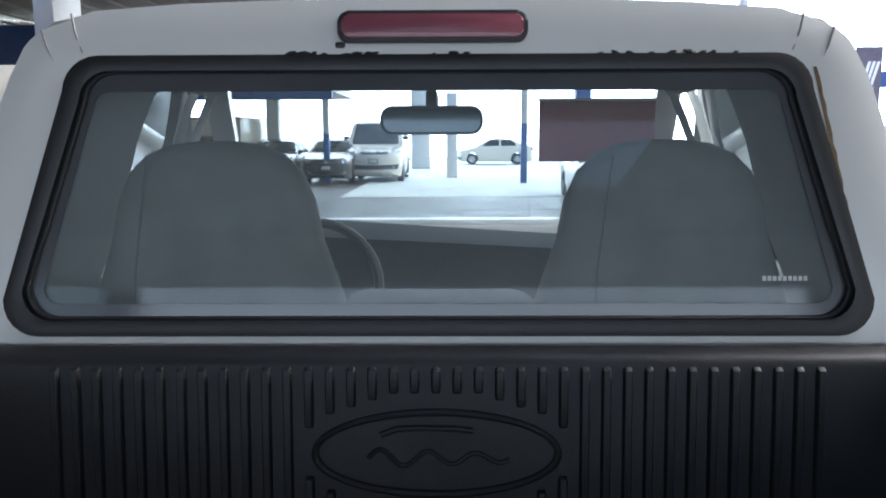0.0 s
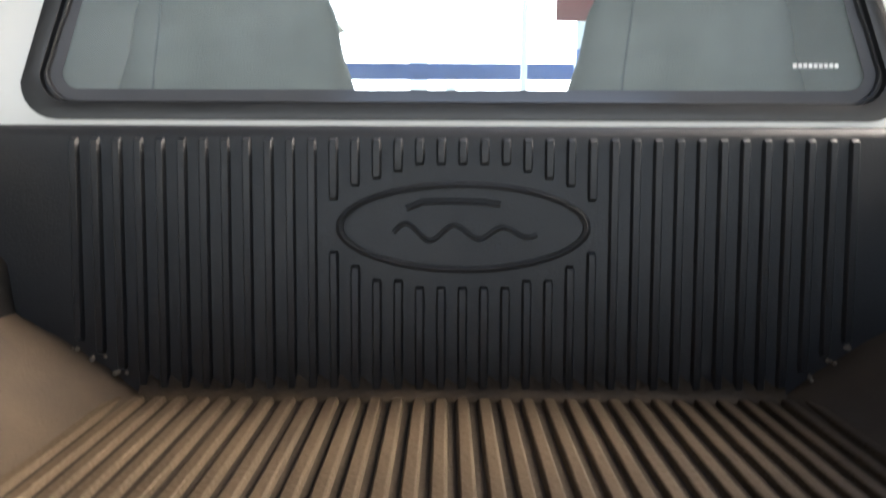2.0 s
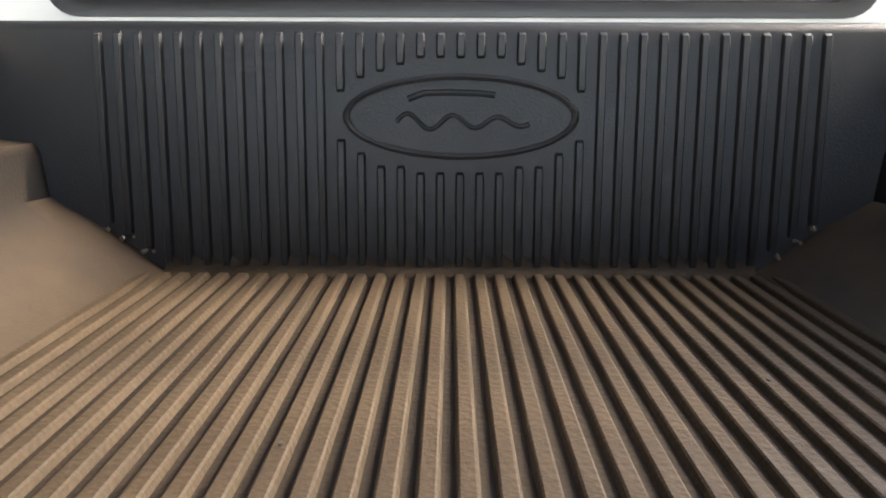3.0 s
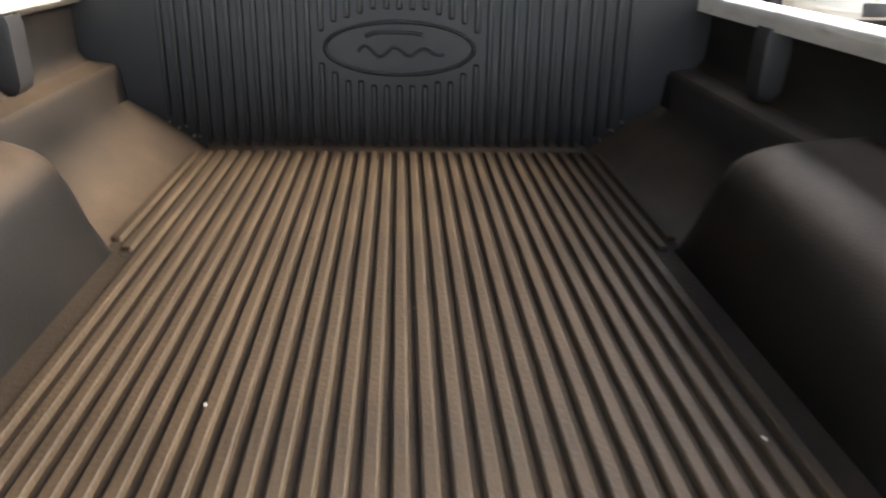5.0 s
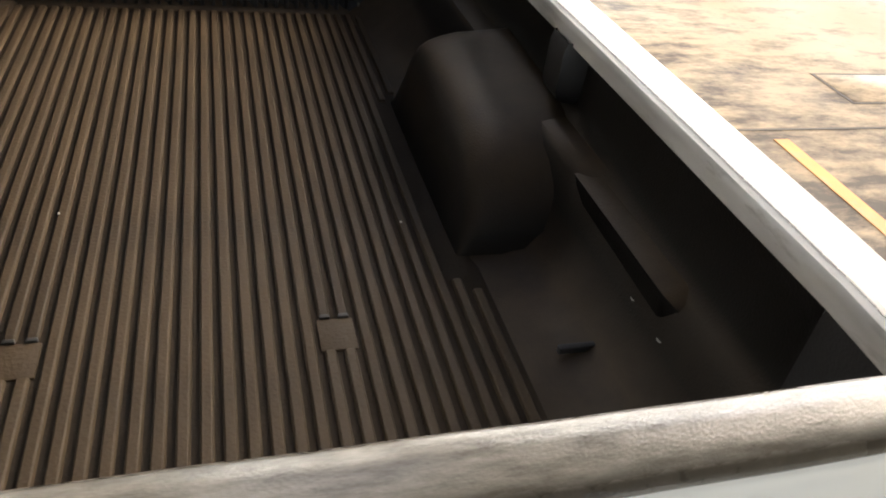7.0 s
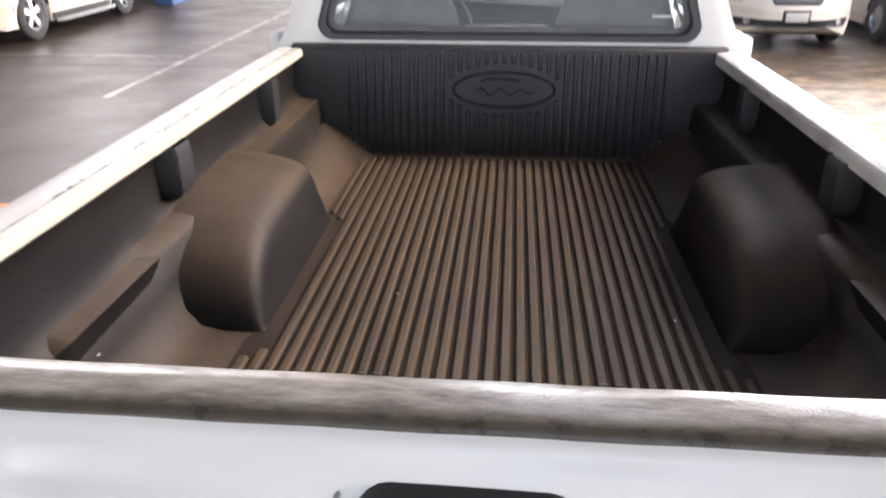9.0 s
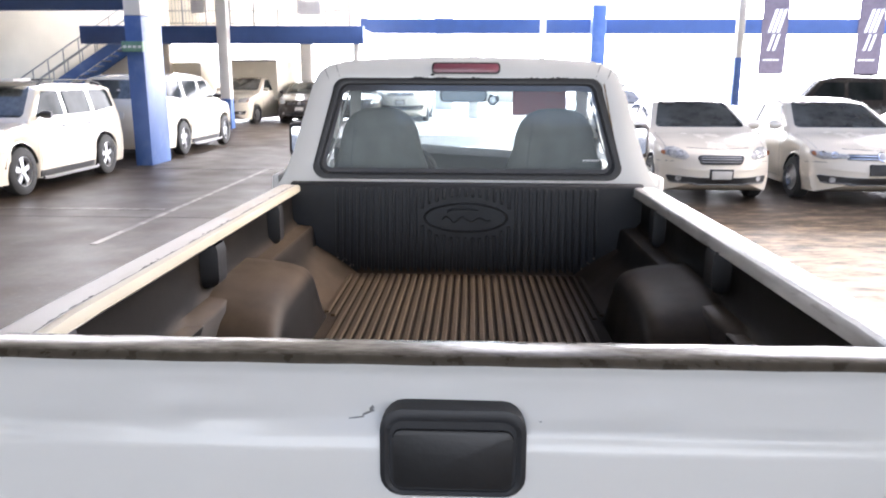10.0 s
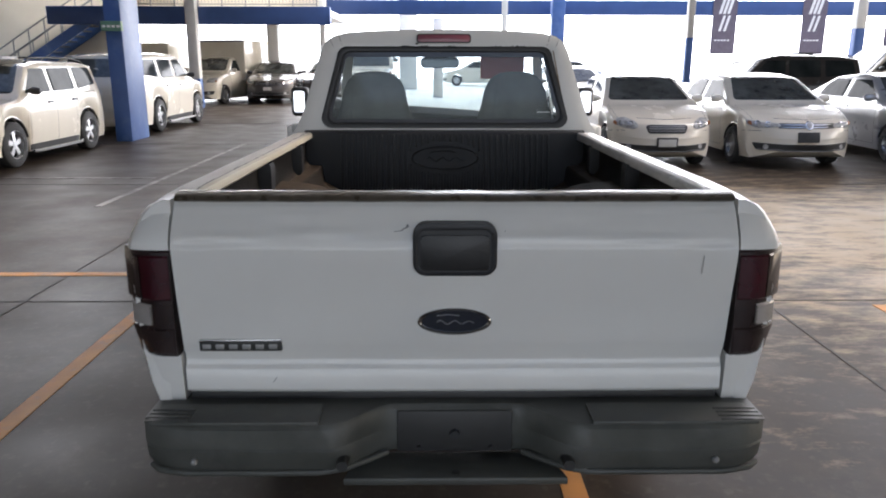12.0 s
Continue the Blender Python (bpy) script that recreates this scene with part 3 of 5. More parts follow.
def sect(x):
    a = abs(x)
    t = min(1, max(0, (a - 0.17) / 0.16))        # 0 in the middle recess, 1 at the sides
    t = t * t * (3 - 2 * t)
    e = max(0, (a - 0.72) / 0.11)
    y = -0.035 - 0.125 * t + 0.05 * e ** 2
    zt, zb = 0.446, 0.300 + 0.02 * e
    mid = 0.378
    return [(x, 0.05, zt), (x, y + 0.010, zt), (x, y, zt - 0.012), (x, y, mid + 0.004), (x, y + 0.010 * t, mid), (x, y + 0.004 * t, mid - 0.008), (x, y + 0.012, zb + 0.012), (x, y + 0.022, zb), (x, 0.02, zb)]


part("bumper_face", bumper_rings(sect, [-0.83, -0.82, -0.79, -0.74, -0.6, -0.45, -0.36, -0.33, -0.29, -0.25, -0.21, -0.18, -0.15, -0.08, 0, 0.08, 0.15, 0.18, 0.21, 0.25, 0.29, 0.33, 0.36, 0.45, 0.6, 0.74, 0.79, 0.82, 0.83]), M_bumper, bumper)
for s in (-1, 1):
    bm = bmesh.new()
    tube(bm, [(s * 0.815, -0.115, 0.318), (s * 0.79, -0.135, 0.312), (s * 0.72, -0.150, 0.308), (s * 0.50, -0.151, 0.308), (s * 0.36, -0.150, 0.308), (s * 0.30, -0.130, 0.308), (s * 0.24, -0.085, 0.308), (s * 0.19, -0.040, 0.308)], 0.009, 8)
    part("rolled_edge", bm, M_bumper, bumper)
    part("step_pad", bx(min(s * 0.36, s * 0.80), max(s * 0.36, s * 0.80), -0.155, -0.04, 0.444, 0.456, bevel=0.005), M_bumper, bumper)
    for k in range(4):
        part("pad_groove", bx(min(s * 0.70, s * 0.815), max(s * 0.70, s * 0.815), -0.15 + k * 0.022, -0.142 + k * 0.022, 0.4555, 0.459, bevel=0.001), M_bumper, bumper)
    bm = bmesh.new()
    bmesh.ops.create_cone(bm, cap_ends=True, segments=14, radius1=0.018, radius2=0.015, depth=0.05, matrix=pose(s * 0.30, -0.145, 0.335, 90, 0, 0))
    part("round_hole", bm, M_trim, bumper)
    bm = bmesh.new()
    bmesh.ops.create_uvsphere(bm, u_segments=10, v_segments=6, radius=0.010, matrix=pose(s * 0.69, -0.158, 0.345))
    part("bolt", bm, M_steel, bumper)
part("lower_step", prism([(-0.30, -0.165), (0.30, -0.165), (0.26, -0.02), (-0.26, -0.02)], "z", 0.276, 0.298, bevel=0.006), M_bumper, bumper)
bm = bx(-0.16, 0.16, -0.044, -0.030, 0.31, 0.432, bevel=0.004)
part("plate_recess", bm, M_trim, bumper)
for x, z, r in ((0.0, 0.365, 0.016), (-0.10, 0.325, 0.006), (0.10, 0.325, 0.006)):
    bm = bmesh.new()
    bmesh.ops.create_cone(bm, cap_ends=True, segments=14, radius1=r, radius2=r * 0.8, depth=0.02, matrix=pose(x, -0.046, z, 90, 0, 0))
    part("bolt_hole", bm, M_black, bumper)
bm = bmesh.new()
bmesh.ops.create_cone(bm, cap_ends=True, segments=14, radius1=0.012, radius2=0.012, depth=0.012, matrix=pose(0.0, -0.14, 0.294))
part("ball_hole", bm, M_trim, bumper)
# lower sill below the tailgate and frame rails under the bed
part("rear_sill", bx(-0.745, 0.745, 0.015, 0.06, 0.430, 0.468, bevel=0.006), M_trim, truck)
for s in (-1, 1):
    part("frame_rail", bx(min(s * 0.36, s * 0.44), max(s * 0.36, s * 0.44), 0.06, 4.5, 0.34, 0.46, bevel=0.01), M_trim, truck)
part("bed_underside", bx(-0.80, 0.80, 0.07, 2.03, 0.50, 0.56, bevel=0.01), M_trim, truck)
part("exhaust_silencer", bx(0.1, 0.4, 0.5, 1.3, 0.25, 0.38, bevel=0.05), M_steel, truck)


def wheel(parent, x, y, r=0.33, w=0.21, side=1, rim=M_alloy, spokes=6):
    """Tyre with rim, hub and spokes; side: which way the face looks."""
    bm = bmesh.new()
    pr = [(-w / 2, r * 0.62), (-w / 2, r * 0.90), (-w * 0.40, r * 0.98), (-w * 0.2, r), (w * 0.2, r), (w * 0.40, r * 0.98), (w / 2, r * 0.90), (w / 2, r * 0.62)]
    N = 28
    loft(bm, [[(x + p[0], y + p[1] * math.cos(2 * math.pi * k / N), r + p[1] * math.sin(2 * math.pi * k / N)) for p in pr] for k in range(N)] +
         [[(x + p[0], y + p[1], r) for p in pr]], cap=False)
    bmesh.ops.remove_doubles(bm, verts=bm.verts, dist=1e-5)
    tyre = part("wheel", bm, M_tyre, parent)
    bm = bmesh.new()
    xf = x + side * w * 0.30
    pr = [(x - side * w * 0.3, r * 0.63), (x + side * w * 0.46, r * 0.64), (x + side * w * 0.46, r * 0.59), (xf - side * 0.03, r * 0.56)]
    loft(bm, [[(p[0], y + p[1] * math.cos(2 * math.pi * k / N), r + p[1] * math.sin(2 * math.pi * k / N)) for p in pr] for k in range(N + 1)], closed=False, cap=False)
    part("rim", bm, rim, tyre)
    bm = bmesh.new()
    for k in range(spokes):
        a = 2 * math.pi * k / spokes + 0.3
        d = Vector((0, math.cos(a), math.sin(a)))
        q = Vector((0, -math.sin(a), math.cos(a)))
        o = Vector((xf, y, r))
        ring0 = [o + q * 0.030 * sgn + d * r * 0.10 + Vector((e, 0, 0)) for sgn, e in ((-1, 0.012 * side), (1, 0.012 * side), (1, -0.01 * side), (-1, -0.01 * side))]
        ring1 = [o + q * 0.040 * sgn + d * r * 0.61 + Vector((e, 0, 0)) for sgn, e in ((-1, 0.004 * side), (1, 0.004 * side), (1, -0.02 * side), (-1, -0.02 * side))]
        loft(bm, [ring0, ring1])
    bmesh.ops.create_cone(bm, cap_ends=True, segments=14, radius1=r * 0.17, radius2=r * 0.14, depth=0.04, matrix=pose(xf, y, r, 0, 90 * side, 0))
    part("spokes", bm, rim, tyre)
    bm = bmesh.new()
    bmesh.ops.create_cone(bm, cap_ends=True, segments=20, radius1=r * 0.55, radius2=r * 0.55, depth=0.02, matrix=pose(x - side * 0.02, y, r, 0, 90, 0))
    part("brake_disc", bm, M_trim, tyre)
    return tyre


for wy in (1.0, 3.9):
    for s in (-1, 1):
        wheel(truck, s * 0.74, wy, 0.34, 0.21, s, M_steel, 5)

# ---- cab ----
BOT, TOP = 1.045, 1.470


def cab_outline(grow=0.0, y=2.10):
    """Half section of the cab seen from behind, right side from sill to roof middle."""
    return [(0.80 + grow, 0.44), (0.845 + grow, 0.62), (0.86 + grow, 0.80), (0.845 + grow, 0.95), (0.800 + grow, 1.04), (0.755 + grow, 1.14), (0.725 + grow, 1.24), (0.695 + grow, 1.34),
            (0.668 + grow, 1.43), (0.640 + grow, 1.490), (0.598 + grow, 1.525 + grow), (0.52, 1.543 + grow), (0.35, 1.553 + grow), (0.15, 1.558 + grow)]


half = cab_outline()
full = half + [(-x, z) for x, z in reversed(half)]
NF = len(full)


ys = [2.10, 2.13, 2.30, 2.62, 2.95, 3.02]
bm = bmesh.new()
rings = []
for k, y in enumerate(ys):
    sx = 0.995 if k == 0 else 1.0
    lean = 0.085
    rings.append([(x * sx, y + lean * max(0, z - 1.0) / 0.5 if k < 2 else y, z - (0.002 if k == 0 and z > 1.4 else 0)) for x, z in full])


def open_side(a, i):
    # side window openings
    j = i if i < NF // 2 else NF - 2 - i
    return a == 3 and 4 <= j <= 8


loft(bm, rings, closed=False, cap=False, skip=open_side)
bmesh.ops.solidify(bm, geom=bm.faces[:], thickness=0.02)
part("cab_shell", bm, M_white, truck)
bm = bmesh.new()
loft(bm, [[(x * 0.955, y + 0.02, z - (0.028 if z > 1.4 else 0)) for x, y, z in r] for r in rings], closed=False, cap=False, skip=open_side)
part("inner_trim", bm, M_headliner, truck, "grey plastic trim inside the cab")

# rear wall with the window opening
def filled(pts, per=7, m=8):
    """The outline with more points on its straight edges."""
    out = []
    for i, p in enumerate(pts):
        out.append(p)
        if i % per == per - 1:
            q = pts[(i + 1) % len(pts)]
            out += [(p[0] + (q[0] - p[0]) * k / (m + 1), p[1] + (q[1] - p[1]) * k / (m + 1)) for k in range(1, m + 1)]
    return out


SB = filled(rounded(-0.660, 0.660, BOT, TOP, 0.055, n=6, inset_top=0.085))       # seal's outer outline
SI = filled(rounded(-0.632, 0.632, BOT + 0.024, TOP - 0.024, 0.045, n=6, inset_top=0.083))
GI = filled(rounded(-0.604, 0.604, BOT + 0.046, TOP - 0.055, 0.025, n=6, inset_top=0.072))


def lean_y(z):
    return 2.10 + 0.085 * max(0, z - 1.0) / 0.5


def leaning(bm, off=0.0):
    for v in bm.verts:
        v.co.y += lean_y(v.co.z) + off
    return bm


def outer_match(pts):
    """Points of the cab's outline in the directions of the window's outline."""
    poly = [(x * 0.997, max(z, 0.99)) for x, z in full]
    out = []
    c = Vector((0, 1.25))
    for p in pts:
        d = (Vector(p) - c).normalized()
        best = None
        for i in range(len(poly)):
            a, b = Vector(poly[i]), Vector(poly[(i + 1) % len(poly)])
            e = b - a
            den = d.x * e.y - d.y * e.x
            if abs(den) < 1e-9:
                continue
            t = ((a.x - c.x) * e.y - (a.y - c.y) * e.x) / den
            u = ((a.x - c.x) * d.y - (a.y - c.y) * d.x) / den
            if t > 0 and -1e-6 <= u <= 1 + 1e-6 and (best is None or t > best):
                best = t
        q = c + d * (best or 0.5)
        out.append((q.x, q.y))
    return out


OB = outer_match(SB)
bm = bmesh.new()
mid = [((a[0] * 0.5 + b[0] * 0.5), (a[1] * 0.5 + b[1] * 0.5)) for a, b in zip(OB, SB)]
loft(bm, [[(p[0], 0.0, p[1]) for p in OB], [(p[0], -0.010, p[1]) for p in mid], [(p[0], -0.004, p[1]) for p in SB], [(p[0], 0.03, p[1]) for p in SB], [(p[0], 0.03, p[1]) for p in OB]], cap=False)
back = part("cab_back", leaning(bm), M_white, truck)
part("cab_back_lower", bx(-0.80, 0.80, 2.085, 2.12, 0.44, 1.0, bevel=0.008), M_white, truck)
bm = ring_band(SB, SI, 0.012, -0.011, lift=0.003)
seal = part("window_seal", leaning(bm), M_rubber, back, "thick black rubber window seal")
bm = ring_band([(x * 0.992, z) for x, z in SI], [(x * 0.985, z + (0.004 if z < 1.2 else -0.004)) for x, z in SI], 0.008, -0.006, lift=0.002)
part("seal_bead", leaning(bm), M_black, seal)
bm = bmesh.new()
loft(bm, [[(p[0], 0.002, p[1]) for p in SI], [(p[0], 0.002, p[1]) for p in GI]], cap=False)
part("dark_window_band", leaning(bm), M_frit, seal)
bm = bmesh.new()
bm.faces.new([bm.verts.new((p[0], 0.006, p[1])) for p in SI])
pane = part("rear_window_pane", leaning(bm), M_veiledglass, seal, smooth=False)
pane.visible_shadow = False
# etched mark on the pane: plain bars
bm = bmesh.new()
for k in range(9):
    box(bm, 0.497 + k * 0.0078, 0.497 + k * 0.0078 + 0.0055, 0.000, 0.001, 1.125, 1.132)
part("etched_mark", leaning(bm), M_pale, pane, "small pale etched bars on the glass", smooth=False)
# crumbs of old sealant on the top edge
rnd = random.Random(12)
bm = bmesh.new()
for k in range(26):
    x = rnd.choice([rnd.uniform(0.22, 0.52), rnd.uniform(-0.25, 0.1), rnd.uniform(0.25, 0.5)])
    bmesh.ops.create_icosphere(bm, subdivisions=1, radius=rnd.uniform(0.002, 0.0045), matrix=pose(x, -0.010, TOP + rnd.uniform(-0.001, 0.002), 0, rnd.uniform(-20, 20), 0) @ Matrix.Diagonal((rnd.uniform(1.2, 3.2), 0.8, rnd.uniform(0.7, 1.1), 1)))
part("sealant_crumb", leaning(bm), M_rubber, seal)["kind"] = "stuff"
# rust-brown stain down the seal's edge
bm = bmesh.new()
rows = []
for k in range(24):
    z = BOT + 0.07 + k * 0.0145
    x = 0.6570 - 0.085 * (z - BOT) / (TOP - BOT)
    rows.append([(x, -0.0072, z), (x + 0.004 + 0.003 * abs(math.sin(k * 1.9)), -0.0078, z)])
loft(bm, rows, closed=False, cap=False)
part("dried_glue_stain", leaning(bm), mat("brown_stain", (0.22, 0.15, 0.08), 0.8, var=0.3, scale=30), back, smooth=False)
# high brake light
bm = prism(rounded(-0.150, 0.140, 1.487, 1.535, 0.016), "y", -0.022, 0.02, bevel=0.005)
hb = part("brake_light", leaning(bm), M_trim, truck, "dull red high brake light")
bm = prism(rounded(-0.143, 0.133, 1.493, 1.529, 0.012), "y", -0.027, -0.01, bevel=0.003)
part("red_lens", leaning(bm), M_brake, hb)
part("brake_light_clip", leaning(bx(-0.155, -0.140, -0.012, 0.01, 1.480, 1.489, bevel=0.003)), M_trim, hb)
for s in (-1, 1):
    for xa, za, xb, zb in ((0.566, 1.535, 0.546, 1.474), (0.612, 1.510, 0.586, 1.452)):
        bm = bmesh.new()
        xm, zm = (xa + xb) / 2, (za + zb) / 2
        tube(bm, [(s * xa, lean_y(za) - 0.003, za), (s * xm, lean_y(zm) - 0.0100, zm), (s * xb, lean_y(zb) - 0.005, zb)], 0.0018, 5)
        part("roof_seam", bm, M_steel, truck)

# front half of the cab: pillars, windscreen, bonnet, doors
for s in (-1, 1):
    bm = bmesh.new()
    a, b = Vector((s * 0.60, 3.00, 1.525)), Vector((s * 0.70, 3.56, 1.06))
    loft(bm, [[p + Vector(q) for q in ((-s * 0.03, 0, -0.02), (s * 0.03, -0.02, -0.01), (s * 0.035, 0.05, 0.0), (-s * 0.02, 0.05, 0.02))] for p in (a, b)])
    part("front_pillar", bm, M_white, truck)
    door = part("door", bx(min(s * 0.835, s * 0.868), max(s * 0.835, s * 0.868), 2.20, 3.42, 0.50, 1.05, bevel=0.015), M_white, truck)
    part("door_handle", bx(min(s * 0.868, s * 0.89), max(s * 0.868, s * 0.89), 2.28, 2.42, 0.93, 0.965, bevel=0.008), M_black, door)
    bm = bmesh.new()
    bm.faces.new([bm.verts.new(p) for p in ((s * 0.785, 2.62, 1.06), (s * 0.785, 3.40, 1.06), (s * 0.655, 2.95, 1.48), (s * 0.655, 2.62, 1.48))])
    sw = part("side_window", bm, M_doorglass, door, smooth=False)
    sw.visible_shadow = False
    # mirror
    mir = part("door_mirror", bx(min(s * 0.90, s * 1.015), max(s * 0.90, s * 1.015), 3.14, 3.24, 1.045, 1.235, bevel=0.025, seg=3), M_black, truck, "black door mirror")
    part("mirror_glass", prism(rounded(min(s * 0.922, s * 0.994), max(s * 0.922, s * 0.994), 1.07, 1.21, 0.016), "y", 3.134, 3.139), M_mirror, mir)
    part("mirror_arm", bx(min(s * 0.80, s * 0.91), max(s * 0.80, s * 0.91), 3.20, 3.27, 1.06, 1.11, bevel=0.01), M_black, mir)
    part("front_wing", bx(min(s * 0.66, s * 0.865), max(s * 0.66, s * 0.865), 3.45, 4.75, 0.62, 1.0, bevel=0.05, seg=3), M_white, truck)
bm = bmesh.new()
bm.faces.new([bm.verts.new(p) for p in ((-0.68, 3.55, 1.065), (0.68, 3.55, 1.065), (0.59, 3.03, 1.51), (-0.59, 3.03, 1.51))])
ws = part("windscreen", bm, M_glass, truck, smooth=False)
ws.visible_shadow = False
bm = bmesh.new()
loft(bm, [[(x, 3.55 + k * 0.22, 1.018 - 0.012 * k ** 1.3 - 0.05 * abs(x) ** 2) for x in (-0.70, -0.5, -0.25, 0, 0.25, 0.5, 0.70)] for k in range(6)], closed=False, cap=False)
bmesh.ops.solidify(bm, geom=bm.faces[:], thickness=0.025)
part("bonnet", bm, M_white, truck)
part("front_end", bx(-0.80, 0.80, 4.60, 4.78, 0.42, 0.98, bevel=0.04, seg=3), M_white, truck)
part("cab_floor", bx(-0.78, 0.78, 2.12, 3.50, 0.46, 0.52), M_trim, truck)
part("firewall", bx(-0.76, 0.76, 3.40, 3.46, 0.50, 1.02), M_trim, truck)
bm = bmesh.new()
loft(bm, [[(x, 2.235, 1.525 - 0.03 * (abs(x) / 0.6) ** 4), (x, 2.98, 1.530 - 0.03 * (abs(x) / 0.6) ** 4)] for x in [i * 0.1 - 0.6 for i in range(13)]], closed=False, cap=False)
part("headliner", bm, M_headliner, truck)
# seats
for s in (-1, 1):
    seat = empty("seat", pose(-0.390 if s < 0 else 0.395, 0, 0.016), "", "")
    seat.parent = truck
    bm = bmesh.new()
    rings = []
    for z, w, d in ((0.80, 0.235, 0.085), (0.95, 0.232, 0.085), (1.03, 0.225, 0.08), (1.09, 0.205, 0.075), (1.15, 0.185, 0.07), (1.22, 0.172, 0.065), (1.27, 0.150, 0.06), (1.30, 0.120, 0.05), (1.318, 0.08, 0.035), (1.325, 0.03, 0.015)):
        rings.append([(w * math.copysign(abs(math.cos(a)) ** 0.55, math.cos(a)), 2.31 + 0.02 * (z - 0.8) + d * math.copysign(abs(math.sin(a)) ** 0.7, math.sin(a)), z) for a in [2 * math.pi * k / 28 for k in range(28)]])
    loft(bm, rings)
    part("backrest", bm, M_seat, seat, "grey cloth seat back with built-in head rest")
    part("cushion", bx(-0.235, 0.235, 2.36, 2.92, 0.66, 0.84, bevel=0.05, seg=3), M_seat, seat)
    bm = bmesh.new()
    tube(bm, [(-0.13, 2.235, 0.9), (-0.125, 2.245, 1.1), (-0.10, 2.26, 1.3)], 0.002, 6)
    part("seat_seam", bm, M_headliner, seat)
part("seat_console", bx(-0.19, 0.19, 2.24, 2.45, 0.60, 1.06, bevel=0.05, seg=3), M_seat, truck)
# dashboard, wheel, mirror, card
bm = bmesh.new()
loft(bm, [[(x, 3.46, 1.06 - 0.03 * x / 0.6), (x, 3.18, 1.098 - 0.038 * x / 0.6), (x, 3.10, 1.06 - 0.03 * x / 0.6), (x, 3.12, 0.75), (x, 3.46, 0.75)] for x in (-0.75, -0.6, -0.45, -0.3, -0.15, 0, 0.2, 0.45, 0.75)])
part("dashboard", bm, M_dash, truck)
bm = bmesh.new()
tube(bm, [(-0.36 + 0.19 * math.cos(a), 2.98 + 0.07 * math.sin(a), 0.95 + 0.175 * math.sin(a)) for a in [2 * math.pi * k / 32 for k in range(33)]], 0.014, 8)
sw = part("steering_wheel", bm, M_dash, truck)
part("wheel_boss", bx(-0.44, -0.28, 2.97, 3.03, 0.90, 1.00, bevel=0.02), M_dash, sw)
bm = prism(rounded(-0.140, 0.098, 1.358, 1.424, 0.026), "y", 2.745, 2.785, bevel=0.008)
rv = part("rear_view_mirror", bm, M_trim, truck, "dark oval rear-view mirror")
part("mirror_glass", prism(rounded(-0.133, 0.091, 1.364, 1.418, 0.022), "y", 2.741, 2.744), M_dimmirror, rv)
part("mirror_stem", bx(-0.035, -0.008, 2.76, 3.02, 1.41, 1.46, bevel=0.005), M_trim, rv)
part("red_card", bx(0.227, 0.493, 2.74, 2.746, 1.295, 1.435), M_redboard, truck, "red card behind the windscreen", smooth=False)
part("card_edge", bx(0.225, 0.495, 2.738, 2.742, 1.433, 1.439), M_pale, truck, smooth=False)

# ---- bed liner ----
liner = empty("bed_liner", TRUCK, "black ribbed plastic truck bed liner covered in brown dust", "bed liner")
XS = [-0.545 + P * i for i in range(37)]
LEAN = 0.062                                         # how much the front panel leans forward for each metre up


def panel_y(z):
    """Where the front panel's face stands at a height."""
    return BY + LEAN * (z - FZ)


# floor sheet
part("floor_panel", bx(-0.70, 0.70, 0.066, BY + 0.05, FZ - 0.03, FZ), M_groove, liner, "brown dusty ribbed floor with shade painted into its grooves", smooth=False)


def rib_mesh(name, w, h, length, axis):
    """A raised rib with sloped sides and rounded ends, starting at the origin."""
    sec = [(-w / 2, 0.0), (-w * 0.40, h * 0.80), (-w * 0.30, h), (w * 0.30, h), (w * 0.40, h * 0.80), (w / 2, 0.0)]
    st = [(0.0, 0.05, 0.75), (0.004, 0.86, 0.94), (0.010, 1.0, 1.0), (length - 0.010, 1.0, 1.0), (length - 0.004, 0.86, 0.94), (length, 0.05, 0.75)]
    bm = bmesh.new()
    rings = []
    for d, hk, wk in st:
        rings.append([(x * wk, d, z * hk) if axis == "y" else (x * wk, -z * hk + LEAN * d, d) for x, z in sec])
    loft(bm, rings, closed=False, cap=False)
    bmesh.ops.recalc_face_normals(bm, faces=bm.faces)
    me = bpy.data.meshes.new(name)
    bm.to_mesh(me)
    bm.free()
    me.polygons.foreach_set("use_smooth", [True] * len(me.polygons))
    me.set_sharp_from_angle(angle=radians(30))
    return me


rib_cache = {}


def rib(x, a, b, axis, parent, material):
    """One rib from a to b along y on the floor or along z on the front panel."""
    key = (round(b - a, 3), axis, material.name)
    if key not in rib_cache:
        w, h = (0.0195, 0.0080) if axis == "y" else (0.0140, 0.0085)
        rib_cache[key] = rib_mesh("rib", w, h, b - a, axis)
        rib_cache[key].materials.append(material)
    ob = new("rib", rib_cache[key])
    ob.parent = parent
    ob.location = (x, a, FZ) if axis == "y" else (x, panel_y(a), a)
    return ob


